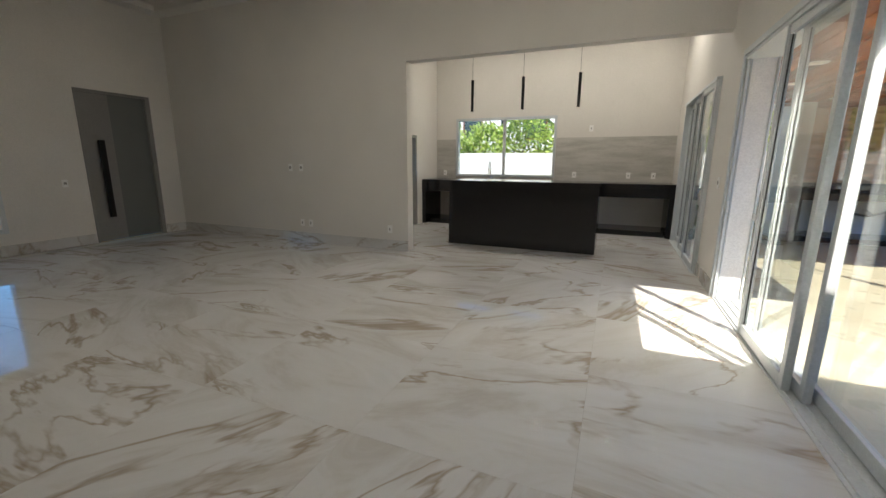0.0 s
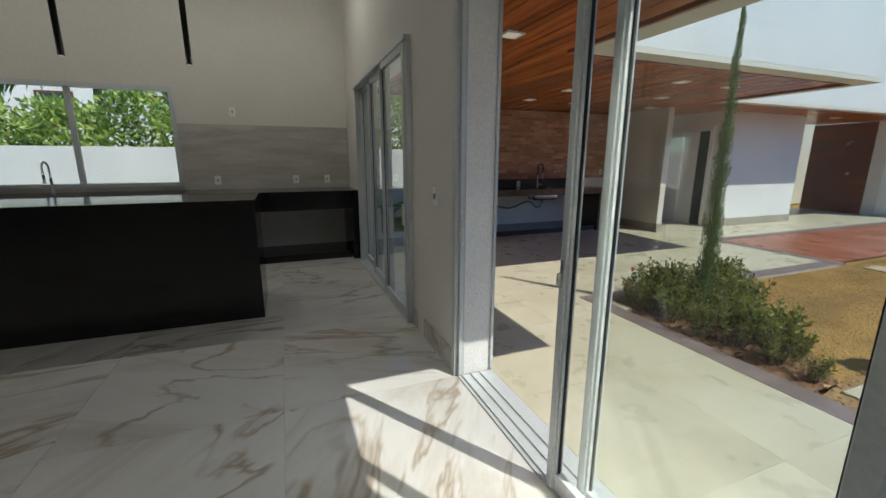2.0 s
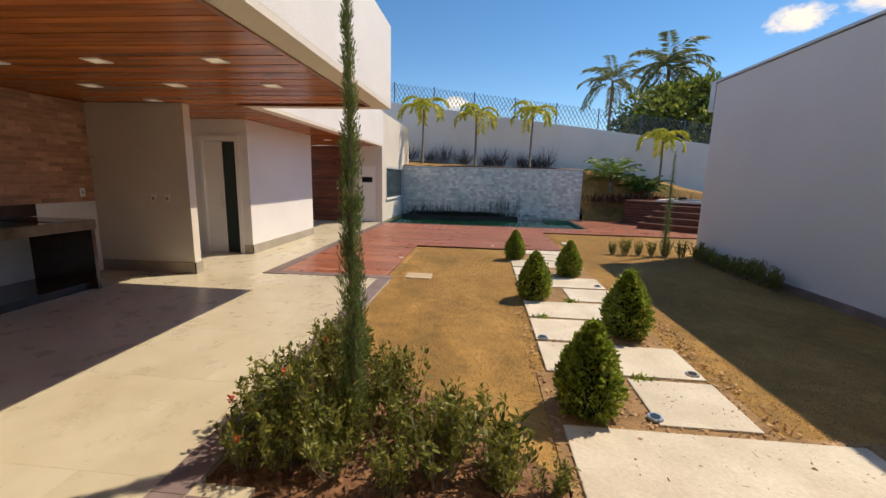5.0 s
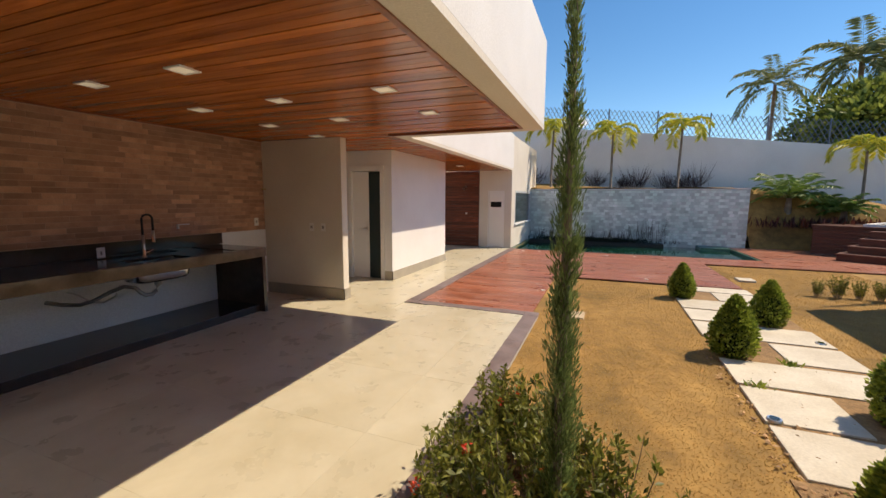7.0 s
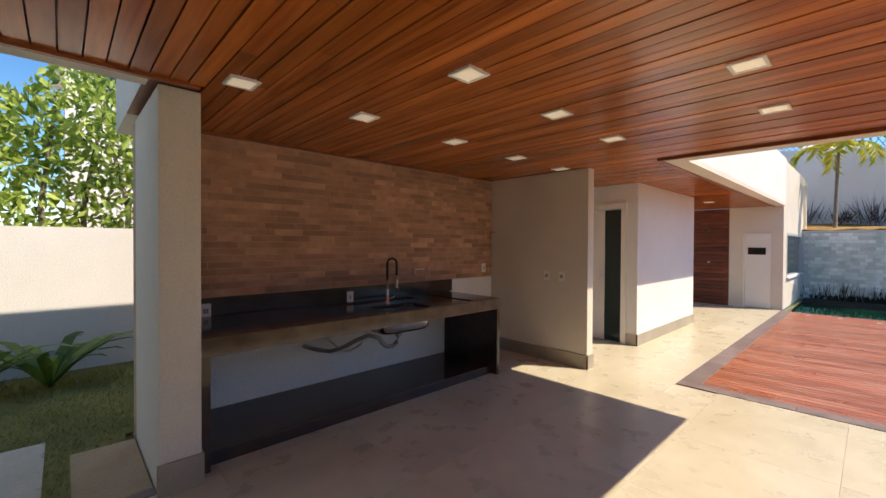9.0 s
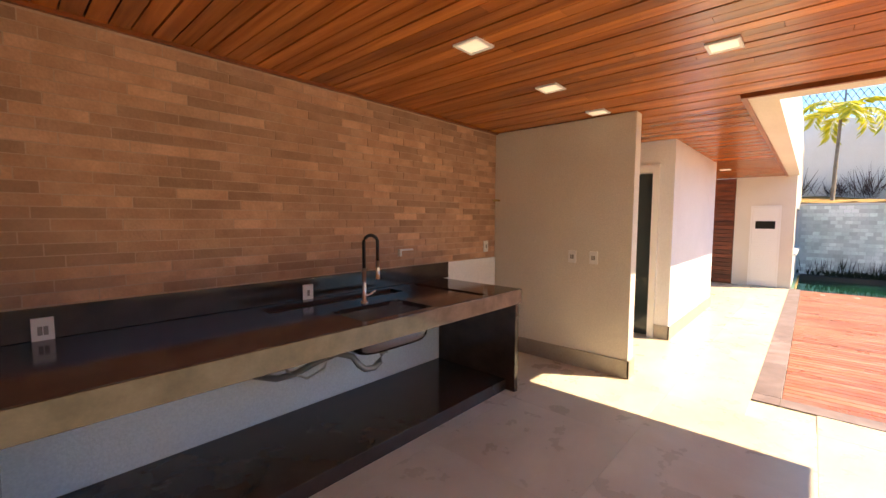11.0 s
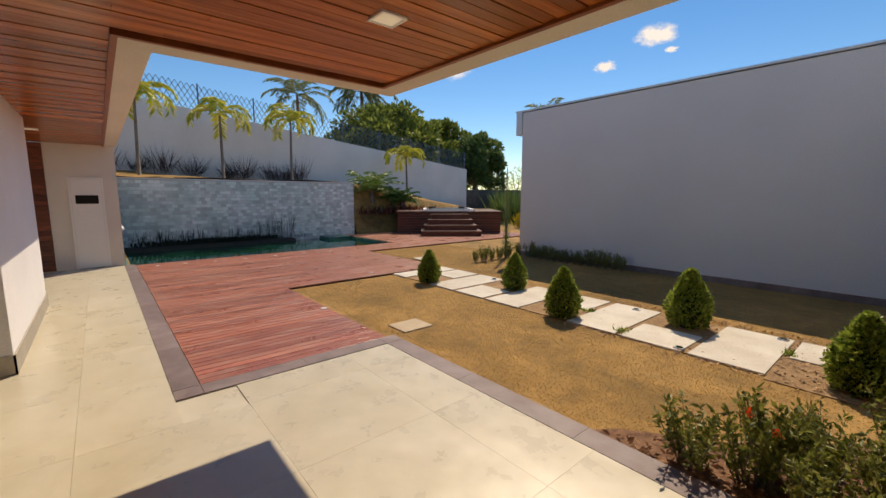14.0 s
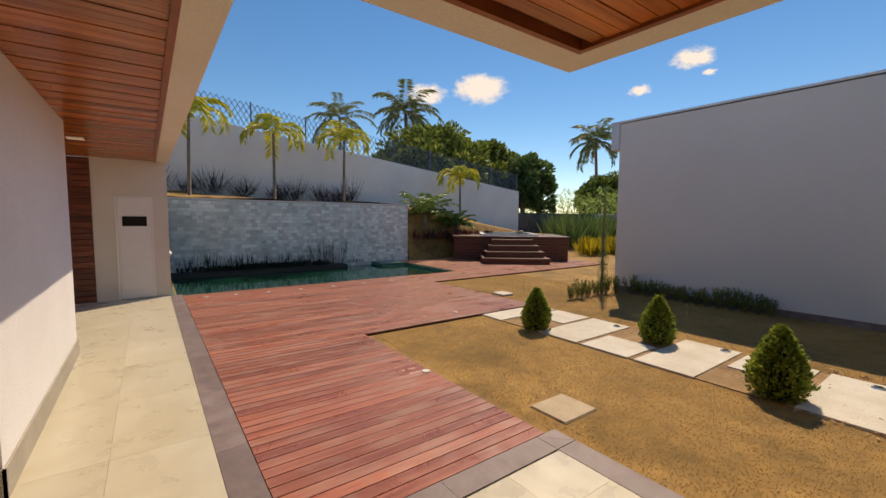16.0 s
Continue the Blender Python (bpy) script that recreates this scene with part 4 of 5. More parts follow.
dl = base("downlight", (3.72, 9.55, SOFFIT + 0.006), "square white recessed downlight in timber ceiling", "ceiling light", "patio downlights")
part("frame", boxes((-0.088, -0.07, -0.088, 0.088, -0.01, 0.03), (0.07, 0.088, -0.088, 0.088, -0.01, 0.03), (-0.07, 0.07, -0.088, -0.07, -0.01, 0.03), (-0.07, 0.07, 0.07, 0.088, -0.01, 0.03)), WHITEPL, dl)
part("diffuser", boxes((-0.07, 0.07, -0.07, 0.07, -0.004, 0.004)), LENS, dl)
for x, y in ((4.64, 8.49), (5.65, 7.34), (4.64, 9.61), (5.65, 8.52), (6.67, 7.36), (5.68, 9.65), (6.66, 8.54), (6.70, 9.68), (7.66, 9.68), (2.55, 9.3), (2.3, 6.29), (2.5, 7.7), (13.78, 9.47)):
    copy_thing(dl, pose(x, y, SOFFIT + 0.006))

# timber slat screen between bathroom and pool house
ss = base("slat_screen", (15.98, 9.535, 0), "dark timber horizontal slat wall with shower fittings", "slat wall")
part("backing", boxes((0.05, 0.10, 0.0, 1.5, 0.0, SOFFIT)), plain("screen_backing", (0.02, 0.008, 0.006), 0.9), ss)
sl = mesh_of("slat", boxes((0.0, 0.045, 0.0, 1.5, 0.0, 0.095), bevel=0.004), SLATWOOD)
for q in range(25):
    o = part("slat", sl, SLATWOOD, ss)
    o.location = (0, 0, 0.02 + q * 0.103)
sh = bmesh.new()
tube(sh, [(0, 0.45, 2.05), (-0.10, 0.45, 2.08), (-0.28, 0.45, 2.02)], 0.012, 8)
tube(sh, [(-0.28, 0.45, 2.02), (-0.29, 0.45, 1.99)], [0.02, 0.06], 12)
o = base("shower", (15.98, 9.535, 0), "chrome outdoor shower head and valve", "shower")
part("shower_head", sh, STEEL, o)
part("valve", tube(bmesh.new(), [(0, 0.45, 1.15), (-0.05, 0.45, 1.15)], 0.03, 12), STEEL, o)

# ---- spa ----
spa = base("spa_tub", (17.28, -2.37, 0), "raised hot tub in dark timber cladding", "hot tub")
spa.rotation_euler[2] = radians(232.3)
for q in range(8):
    part("board", boxes((-2.15, 2.15, 0.004 * (q % 2), 2.7, q * 0.108, q * 0.108 + 0.102), bevel=0.004), SPAWOOD, spa)
part("deck_top", boxes((-2.2, 2.2, -0.05, 2.75, 0.864, 0.90), bevel=0.006), SPAWOOD, spa)
part("rim", boxes((-1.1, 1.1, 0.3, 0.45, 0.90, 0.97), (-1.1, 1.1, 2.35, 2.5, 0.90, 0.97), (-1.1, -0.95, 0.45, 2.35, 0.90, 0.97), (0.95, 1.1, 0.45, 2.35, 0.90, 0.97)), WHITEPL, spa, "white acrylic tub rim")
part("water_surface", boxes((-0.95, 0.95, 0.45, 2.35, 0.901, 0.94)), WATER, spa)
for sx in (-0.7, 0.7):
    part("headrest", boxes((sx - 0.15, sx + 0.15, 2.3, 2.42, 0.971, 1.04), bevel=0.02), DARKMETAL, spa)
st = base("spa_steps", (17.28, -2.37, 0), "dark timber steps up to hot tub", "steps")
st.rotation_euler[2] = radians(232.3)
# spa timber made lighter on the treads: thin highlights put into the colour
TRED = surface("step_tread_highlight", (0.11, 0.04, 0.03), (0.17, 0.065, 0.05), 4, 40, 0.5, 0.1)
for q in range(4):
    part("riser", boxes((-1.15 + q * 0.13, 1.15 - q * 0.13, -1.42 + q * 0.34, -0.055, q * 0.2, q * 0.2 + 0.165)), SPAWOOD, st)
    part("tread", boxes((-1.17 + q * 0.13, 1.17 - q * 0.13, -1.44 + q * 0.34, -0.055, q * 0.2 + 0.166, q * 0.2 + 0.199)), TRED, st)

# ---- garden hardware ----
lid = base("drain_cover", (8.52, 5.90, -0.04), "square stone inspection cover in dry lawn", "drain cover")
part("plate", boxes((-0.18, 0.18, -0.21, 0.21, 0.0, 0.018), bevel=0.005), TAN, lid)
part("rim", boxes((-0.186, 0.186, -0.216, 0.216, 0.0, 0.008)), TAN, lid)
gl = base("ground_light", (4.68, 3.62, -0.014), "round steel in-ground spotlight in stone path", "ground light", "path lights")
ring = bmesh.new()
tube(ring, [(0, 0, 0.0), (0, 0, 0.014)], [0.056, 0.048], 20)
part("rim", ring, STEEL, gl)
part("lens", tube(bmesh.new(), [(0, 0, 0.014), (0, 0, 0.018)], 0.034, 16), DARKGLASS, gl)
for x, y in ((5.40, 3.03), (6.05, 4.2), (7.0, 3.1), (8.3, 3.05), (9.7, 3.1)):
    copy_thing(gl, pose(x, y, -0.014))
dk = base("deck_light", (9.81, 6.46, 0.0), "small round steel deck light", "ground light", "deck lights")
part("rim", tube(bmesh.new(), [(0, 0, 0.0), (0, 0, 0.012)], 0.04, 14), plain("deck_light_glass", (0.8, 0.78, 0.74), 0.3), dk)
for x, y in ((15.4, 7.86), (15.4, 7.34), (15.3, 6.75), (15.3, 6.08), (15.3, 5.35), (15.3, 3.83), (11.7, 4.6), (15.3, 4.6)):
    copy_thing(dk, pose(x, y, 0.0))
dc = solid("drain_box", boxes((12.4, 12.75, 3.1 - 0.6, 3.3 - 0.5, -0.04, 0.0), bevel=0.004), STONE, "pale stone cover in lawn", "drain cover")

# path stones
FULL = (2.95, 4.27)
for x0, x1, y0, y1 in ((3.85, 4.52, 2.4, 4.28), (4.60, 5.25, 2.95, 3.62), (5.31, 5.95, *FULL), (6.01, 6.66, 3.62, 4.27), (6.72, 7.36, *FULL), (7.45, 8.09, 2.95, 3.62),
                       (8.16, 8.80, *FULL), (8.87, 9.50, 3.62, 4.27), (9.57, 10.20, *FULL), (10.27, 10.90, 2.95, 3.62), (10.96, 11.40, *FULL)):
    g = solid("path_stone", boxes((x0, x1, y0, y1, -0.06, -0.014), bevel=0.006), STONE, "pale rectangular limestone path slab", "paving slab", "path slabs")
struct("gravel_bed", boxes((3.62, 5.3, 2.86, 4.36, -0.07, -0.030), (5.3, 11.42, 2.97, 4.25, -0.07, -0.028), (3.62, 4.6, 1.2, 2.86, -0.06, -0.034)), mottled("fine_gravel", (0.24, 0.14, 0.07), (0.38, 0.23, 0.11), (0.50, 0.33, 0.18), 3.0, 30.0, 0.9, 1.0, 0.8, 0.0, 0.5), "brown gravel between path slabs", "gravel")
mb = bmesh.new()
lo_ = [mb.verts.new(p) for p in ((3.62, 4.30, -0.03), (4.0, 4.36, -0.03), (4.6, 5.0, -0.03), (5.2, 5.7, -0.03), (5.75, 6.1, -0.03), (5.9, 6.30, -0.03), (3.62, 6.30, -0.03))]
mb.faces.new(lo_)
struct("mulch_bed", mb, MULCH, "bark mulch under shrubs", "mulch")


# ---- plants ----
def egg_bush(seed, h, r, n):
    rng = np.random.default_rng(seed)
    u = rng.uniform(0, 1, n)
    z = u ** 0.8
    prof = np.where(z > 0.36, np.clip(1 - (np.clip(z - 0.30, 0, 1) / 0.72) ** 1.45, 0.03, 1), 0.74 + 0.26 * (z / 0.36) ** 0.7)
    a = rng.uniform(0, 2 * np.pi, n)
    lump = 1 + 0.08 * np.sin(5 * a + 9 * z + seed) + 0.07 * np.sin(11 * a - 17 * z)
    rad = r * prof * lump * (1 - 0.28 * rng.uniform(0, 1, n) ** 2) + rng.normal(0, 0.018, n)
    p = np.stack([rad * np.cos(a), rad * np.sin(a), 0.03 + z * h + rng.normal(0, 0.015, n)], 1)
    d = np.stack([np.cos(a), np.sin(a), 0.55 + 0.9 * z], 1) + rng.normal(0, 0.55, (n, 3))
    return leaves(p, d, 0.055, 0.034, rng)


def core(h, r):
    bm = bmesh.new()
    tube(bm, [(0, 0, -0.04), (0, 0, 0.05), (0, 0, h * 0.3), (0, 0, h * 0.6), (0, 0, h * 0.85), (0, 0, h * 0.95)], [0.03, r * 0.55, r * 0.78, r * 0.6, r * 0.32, 0.03], 10)
    return bm


# near-black core: the shade inside each bush is put into its colour
DARKCORE = plain("bush_inner_shade", (0.012, 0.018, 0.006), 1.0)
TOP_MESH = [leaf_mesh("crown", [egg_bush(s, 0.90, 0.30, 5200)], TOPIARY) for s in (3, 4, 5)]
CORE_MESH = mesh_of("shade_core", core(0.86, 0.30), DARKCORE, True)
for q, (x, y, s) in enumerate(((4.72, 4.08, 1.02), (6.28, 3.30, 1.0), (7.52, 4.12, 0.92), (8.98, 3.36, 0.86), (10.33, 4.18, 0.84))):
    b = base("topiary_bush", (x, y, -0.04), "clipped green egg-shaped topiary bush beside path", "bush", "topiary along path")
    part("crown", TOP_MESH[q % 3], TOPIARY, b)
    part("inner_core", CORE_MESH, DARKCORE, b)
    s *= 0.70 if q == 0 else 0.76
    b.scale = (s, s, s)
    b.rotation_euler[2] = q * 1.3


def cypress(name, at, h, r, n, seed, label):
    rng = np.random.default_rng(seed)
    ob = base(name, at, label, "tree")
    part("trunk", tube(bmesh.new(), [(0, 0, -0.05), (0.01, 0, h * 0.5), (0, 0, h * 0.98)], [0.03, 0.02, 0.004], 8), BARK, ob)
    sprig = rng.integers(0, 420, n)
    sz, sa, sr = rng.uniform(-0.02, 0.02, 420), rng.uniform(0, 2 * np.pi, 420), rng.uniform(0.35, 1.4, 420)
    a = sa[sprig] + rng.normal(0, 0.45, n)
    row = (sprig + 0.5) / 420
    z = np.clip(row ** 1.1 + sz[sprig] + rng.normal(0, 0.012, n), 0.02, 1.0)
    prof = np.minimum(1, 0.7 + z * 1.6) * np.clip(1.03 - z, 0.03, 1) ** 0.7
    rad = r * 1.15 * prof * sr[sprig] * np.sqrt(rng.uniform(0.03, 1, n))
    keep = rng.uniform(0, 1, n) < np.clip(1.25 - z, 0.3, 1)
    a, z, rad = a[keep], z[keep], rad[keep]
    n = len(z)
    p = np.stack([rad * np.cos(a), rad * np.sin(a), z * h], 1)
    d = np.stack([0.5 * np.cos(a), 0.5 * np.sin(a), np.full(n, 1.3)], 1) + rng.normal(0, 0.25, (n, 3))
    part("crown", leaf_mesh("crown", [leaves(p, d, 0.032, 0.006, rng)], CYPRESS), CYPRESS, ob)
    return ob


cypress("cypress", (4.26, 5.64, -0.03), 2.92, 0.075, 20000, 7, "tall slender green pencil cypress in shrub bed")
cypress("cypress", (11.46, 0.75, -0.04), 2.3, 0.10, 6000, 8, "small slender cypress beside grey wall")


def shrub_sets(seed, h, r, stems, per):
    rng = np.random.default_rng(seed)
    bm = bmesh.new()
    ps, ds = [], []
    tips = []
    for _ in range(stems):
        a, o = rng.uniform(0, 6.28), rng.uniform(0, 1) ** 0.5 * r
        b0 = np.array([0.35 * o * math.cos(a), 0.35 * o * math.sin(a), -0.02])
        t0 = np.array([o * math.cos(a) + rng.normal(0, 0.03), o * math.sin(a) + rng.normal(0, 0.03), h * rng.uniform(0.6, 1.0)])
        tube(bm, [b0, (b0 + t0) / 2 + rng.normal(0, 0.015, 3), t0], [0.006, 0.004, 0.002], 4)
        tips.append(t0)
        u = rng.uniform(0.25, 1.03, per)[:, None]
        ps.append(b0 + (t0 - b0) * u + rng.normal(0, 0.012, (per, 3)))
        ds.append(rng.normal(0, 0.8, (per, 3)) + [0, 0, 0.7])
    return bm, leaves(np.concatenate(ps), np.concatenate(ds), 0.058, 0.022, rng), tips, rng


SHRUBS = []
for s in range(4):
    bm, lv_, tips, rng = shrub_sets(20 + s, 0.50, 0.24, 22, 34)
    fl = []
    for tp in tips[:2]:
        c = tp + rng.normal(0, 0.015, (22, 3)) + [0, 0, 0.02]
        fl.append(leaves(c, rng.normal(0, 1, (22, 3)) + [0, 0, 0.6], 0.026, 0.017, rng))
    SHRUBS.append((mesh_of("stems", bm, BARK), leaf_mesh("foliage", [lv_], SHRUB), leaf_mesh("flowers", fl, FLOWER)))
rngb = random.Random(5)
spots = []
for i in range(8):
    for j in range(8):
        x, y = 3.86 + 0.29 * i, 6.12 - 0.27 * j
        if (x - 3.7) / 1.95 + (6.25 - y) / 1.9 < 1.02:
            spots.append((x + rngb.uniform(-0.07, 0.07), y + rngb.uniform(-0.07, 0.07)))
for q, (x, y) in enumerate(spots):
    if math.hypot(x - 4.26, y - 5.64) < 0.12:
        continue
    st_, fo_, fl_ = SHRUBS[q % 4]
    b = base("shrub", (x, y, -0.03), "green ixora shrub with red flowers in mulch" if q % 7 == 0 else "green leafy ixora shrub in mulch", "shrub", "ixora shrubs in bed")
    part("stem_cluster", st_, BARK, b)["kind"] = "stuff"
    part("foliage", fo_, SHRUB, b)
    if q % 7 == 0:
        part("flower_cluster", fl_, FLOWER, b, "red ixora flowers")["kind"] = "stuff"
    s = rngb.uniform(0.62, 0.96) * (0.75 if x + (6.25 - y) > 5.6 else 1.0)
    b.scale, b.rotation_euler[2] = (s, s, s * rngb.uniform(0.85, 1.1)), rngb.uniform(0, 6)

# low shrubs along the grey wall
for q in range(20):
    t = q / 19
    x = 11.35 - 2.75 * max(0, (t - 0.25) / 0.75) if t > 0.25 else 11.4
    y = 1.9 - 1.65 * min(1, t / 0.3) if t < 0.3 else 0.25
    st_, fo_, fl_ = SHRUBS[q % 4]
    b = base("shrub", (x, y, -0.04), "low green border shrub beside grey wall", "shrub", "border shrubs")
    part("stem_cluster", st_, BARK, b)["kind"] = "stuff"
    part("foliage", fo_, SHRUB, b)
    s = rngb.uniform(0.55, 0.8)
    b.scale, b.rotation_euler[2] = (s * 0.8, s * 0.8, s), q * 1.1


def frond(rng, origin, way, length, e0, e1, leaflet, width, n):
    """The spine of an arching frond and its leaflets."""
    t = np.linspace(0, 1, n)
    el = np.radians(e0 + (e1 - e0) * t ** 1.2)
    w = np.array([way[0], way[1], 0.0])
    side = np.array([-way[1], way[0], 0.0])
    tan = w * np.cos(el)[:, None] + np.array([0, 0, 1.0]) * np.sin(el)[:, None]
    spine = origin + np.cumsum(tan, 0) * (length / n)
    q = t > 0.15
    hang = np.array([0, 0, -0.45])
    ps = np.concatenate([spine[q], spine[q]])
    ds = np.concatenate([tan[q] * 0.7 + side + hang, tan[q] * 0.7 - side + hang]) + rng.normal(0, 0.14, (2 * q.sum(), 3))
    return spine, leaves(ps, ds, leaflet, width, rng, 0.25)


def palm(name, at, h, fr, length, droop, leaflet, width, mat_, seed, label, up=(20, 80), trunk=0.045, n=34):
    rng = np.random.default_rng(seed)
    ob = base(name, at, label, "palm tree" if h > 0.6 else "cycad")
    lean = rng.normal(0, 0.02, 2) * h
    part("trunk", tube(bmesh.new(), [(0, 0, -0.2), (lean[0] * 0.4, lean[1] * 0.4, h * 0.5), (lean[0], lean[1], h)], [trunk * 1.25, trunk, trunk * 0.8], 10), BARK, ob, smooth=True)
    o = np.array([lean[0], lean[1], h - 0.02])
    for q in range(fr):
        a = 2 * math.pi * q / fr + rng.uniform(-0.25, 0.25)
        k = rng.uniform(0.8, 1.1)
        e0 = up[0] + (up[1] - up[0]) * ((q * 0.618) % 1)
        spine, lf = frond(rng, o, (math.cos(a), math.sin(a)), length * k, e0, e0 - droop, leaflet, width, n)
        me = leaf_mesh("frond", [lf], mat_)
        p = part("frond", me, mat_, ob)
        bm = bmesh.new()
        tube(bm, [o, *spine[::6]], [0.014] + [0.008] * len(spine[::6]), 4, False)
        part("rib", bm, mat_, p)
    return ob


for q, (x, y, z, h) in enumerate(((20.6, 7.7, 2.1, 2.45), (20.6, 5.3, 2.06, 2.2), (20.6, 2.9, 2.06, 2.3), (21.0, -2.85, 1.2, 2.2))):
    palm("young_palm", (x, y, z), h, 8, 1.45, 140, 0.34, 0.05, PALMLEAF, 40 + q, "young palm with yellow-green drooping fronds by boundary wall", (38, 90), 0.045, 60)
for q, (x, y, z, s) in enumerate(((20.6, -0.65, 1.25, 1.25), (20.3, -2.1, 1.0, 0.75), (20.9, -1.6, 1.05, 0.8))):
    palm("sago_palm", (x, y, z), 0.4 * s, 20, 1.1 * s, 55, 0.26 * s, 0.045, SAGOLEAF, 60 + q, "green sago cycad on grass bank", (15, 80), 0.10, 40)
for q, (x, y, z, h, s) in enumerate(((48.0, -8.0, -0.04, 11.9, 3.6), (35.0, -8.5, -0.04, 10.0, 2.7), (29.5, -26.5, 0.0, 9.0, 2.6))):
    palm("coconut_palm", (x, y, z), h, 20, s * 1.15, 80, 0.7, 0.09, COCOLEAF, 80 + q, "tall coconut palm beyond boundary fence", (-15, 85), 0.16, 60)


def tree(name, at, h, rx, ry, seed, mat_, clumps, per, leaf, label):
    rng = np.random.default_rng(seed)
    ob = base(name, at, label, "tree")
    bm = bmesh.new()
    tube(bm, [(0, 0, -0.3), (0.1, 0, h * 0.3), (0, 0.1, h * 0.55)], [0.25, 0.18, 0.12], 8)
    ps, ds = [], []
    for _ in range(clumps):
        v = rng.normal(size=3)
        v /= np.linalg.norm(v)
        v[2] = abs(v[2]) * 1.25 - 0.6
        c = np.array([v[0] * rx, v[1] * ry, h * 0.58 + v[2] * h * 0.40]) * np.array([rng.uniform(0.6, 1), rng.uniform(0.6, 1), 1])
        tube(bm, [(0, 0, h * 0.35), (c[0] * 0.5, c[1] * 0.5, (h * 0.4 + c[2]) / 2), c], [0.08, 0.05, 0.02], 5, False)
        r = rng.uniform(0.5, 1.0) * min(rx, ry) * 0.36
        d = rng.normal(size=(per, 3))
        d /= np.linalg.norm(d, axis=1)[:, None]
        ps.append(c + d * r * (0.65 + 0.4 * rng.uniform(0, 1, (per, 1))) * [1, 1, 0.8])
        ds.append(d + rng.normal(0, 0.5, (per, 3)) + [0, 0, 0.2])
    part("trunk", bm, BARK, ob)
    part("crown", leaf_mesh("crown", [leaves(np.concatenate(ps), np.concatenate(ds), leaf, leaf * 0.5, rng)], mat_), mat_, ob)
    return ob


tree("mango_tree", (30.5, -8.2, 0.5), 8.0, 4.2, 4.4, 101, TREELEAF, 60, 420, 0.34, "dense dark green mango tree behind fence")
tree("mango_tree", (29.5, -12.0, 0.3), 7.4, 3.2, 3.2, 102, TREELEAF, 46, 380, 0.34, "dense dark green mango tree behind fence")
tree("bamboo_clump", (26.5, -13.0, 0.0), 6.6, 2.2, 2.2, 103, BAMBOO, 44, 260, 0.32, "feathery light green tree at garden corner")
tree("broadleaf_tree", (25.5, -22.5, 0.0), 5.6, 3.0, 3.0, 104, TREELEAF, 40, 320, 0.30, "green tree beyond garden corner")
tree("broadleaf_tree", (30.0, 12.5, -0.04), 6.6, 2.2, 2.2, 105, TREELEAF, 24, 300, 0.30, "green tree behind boundary wall")


def tuft_clump(name, at, n, h, spread, mat_, seed, label, category, width=0.014, kind="", lean=0.33):
    rng = np.random.default_rng(seed)
    p = np.stack([rng.normal(0, spread[0], n), rng.normal(0, spread[1], n), np.zeros(n)], 1)
    d = np.stack([rng.normal(0, lean, n), rng.normal(0, lean, n), np.ones(n)], 1)
    me = leaf_mesh(name, [leaves(p, d, h, width, rng, 0.45)], mat_)
    ob = tagged(new(name, me), label, category, "", kind)
    ob.location = at
    return ob


for q, (x, y) in enumerate(((22.0, 8.6), (22.0, 7.6), (21.9, 6.9), (22.1, 5.9), (22.1, 4.7), (22.0, 4.2), (22.0, 3.0), (21.9, 2.5), (22.1, 2.0))):
    tuft_clump("fountain_grass", (x + 0.35, y, bank_height(x + 0.35, y) - 0.03), 100, (0.75, 0.55, 0.9)[q % 3], (0.13, 0.17), PURPLE, 120 + q, "dark purple fountain grass against white wall", "grass", 0.017, "", 0.5)
for q in range(9):
    tuft_clump("reeds", (19.34, 3.7 + q * 0.53, 0.01), 34, 0.42 + 0.3 * (q in (0, 1)), (0.07, 0.22), DARKREED, 140 + q, "dark thin reeds in planter at pool wall", "reeds", 0.014, "", 0.14)
tuft_clump("reed_mat", (19.36, 5.9, 0.01), 1500, 0.16, (0.08, 1.0), DARKREED, 160, "dark ground cover along pool wall", "ground cover", 0.03, "stuff")
for q in range(9):
    tuft_clump("croton", (17.0 + 0.5 * (q % 3), -7.2 - 0.55 * q, -0.04), 160, 0.62, (0.22, 0.22), CROTON, 170 + q, "yellow croton shrub behind hot tub", "shrub", 0.08)
for q in range(12):
    tuft_clump("tall_grass", (20.0 + 0.6 * (q % 4), -9.2 - 0.6 * q, 0.0), 240, 1.5, (0.35, 0.35), BAMBOO, 190 + q, "tall green ornamental grass at garden corner", "grass", 0.05)
tuft_clump("bromeliads", (20.0, -1.6, 0.7), 500, 0.34, (0.35, 1.1), leafy("bromeliad_red", (0.06, 0.015, 0.012), (0.18, 0.06, 0.04)), 230, "dark red bromeliads on bank", "shrub", 0.06, "stuff")

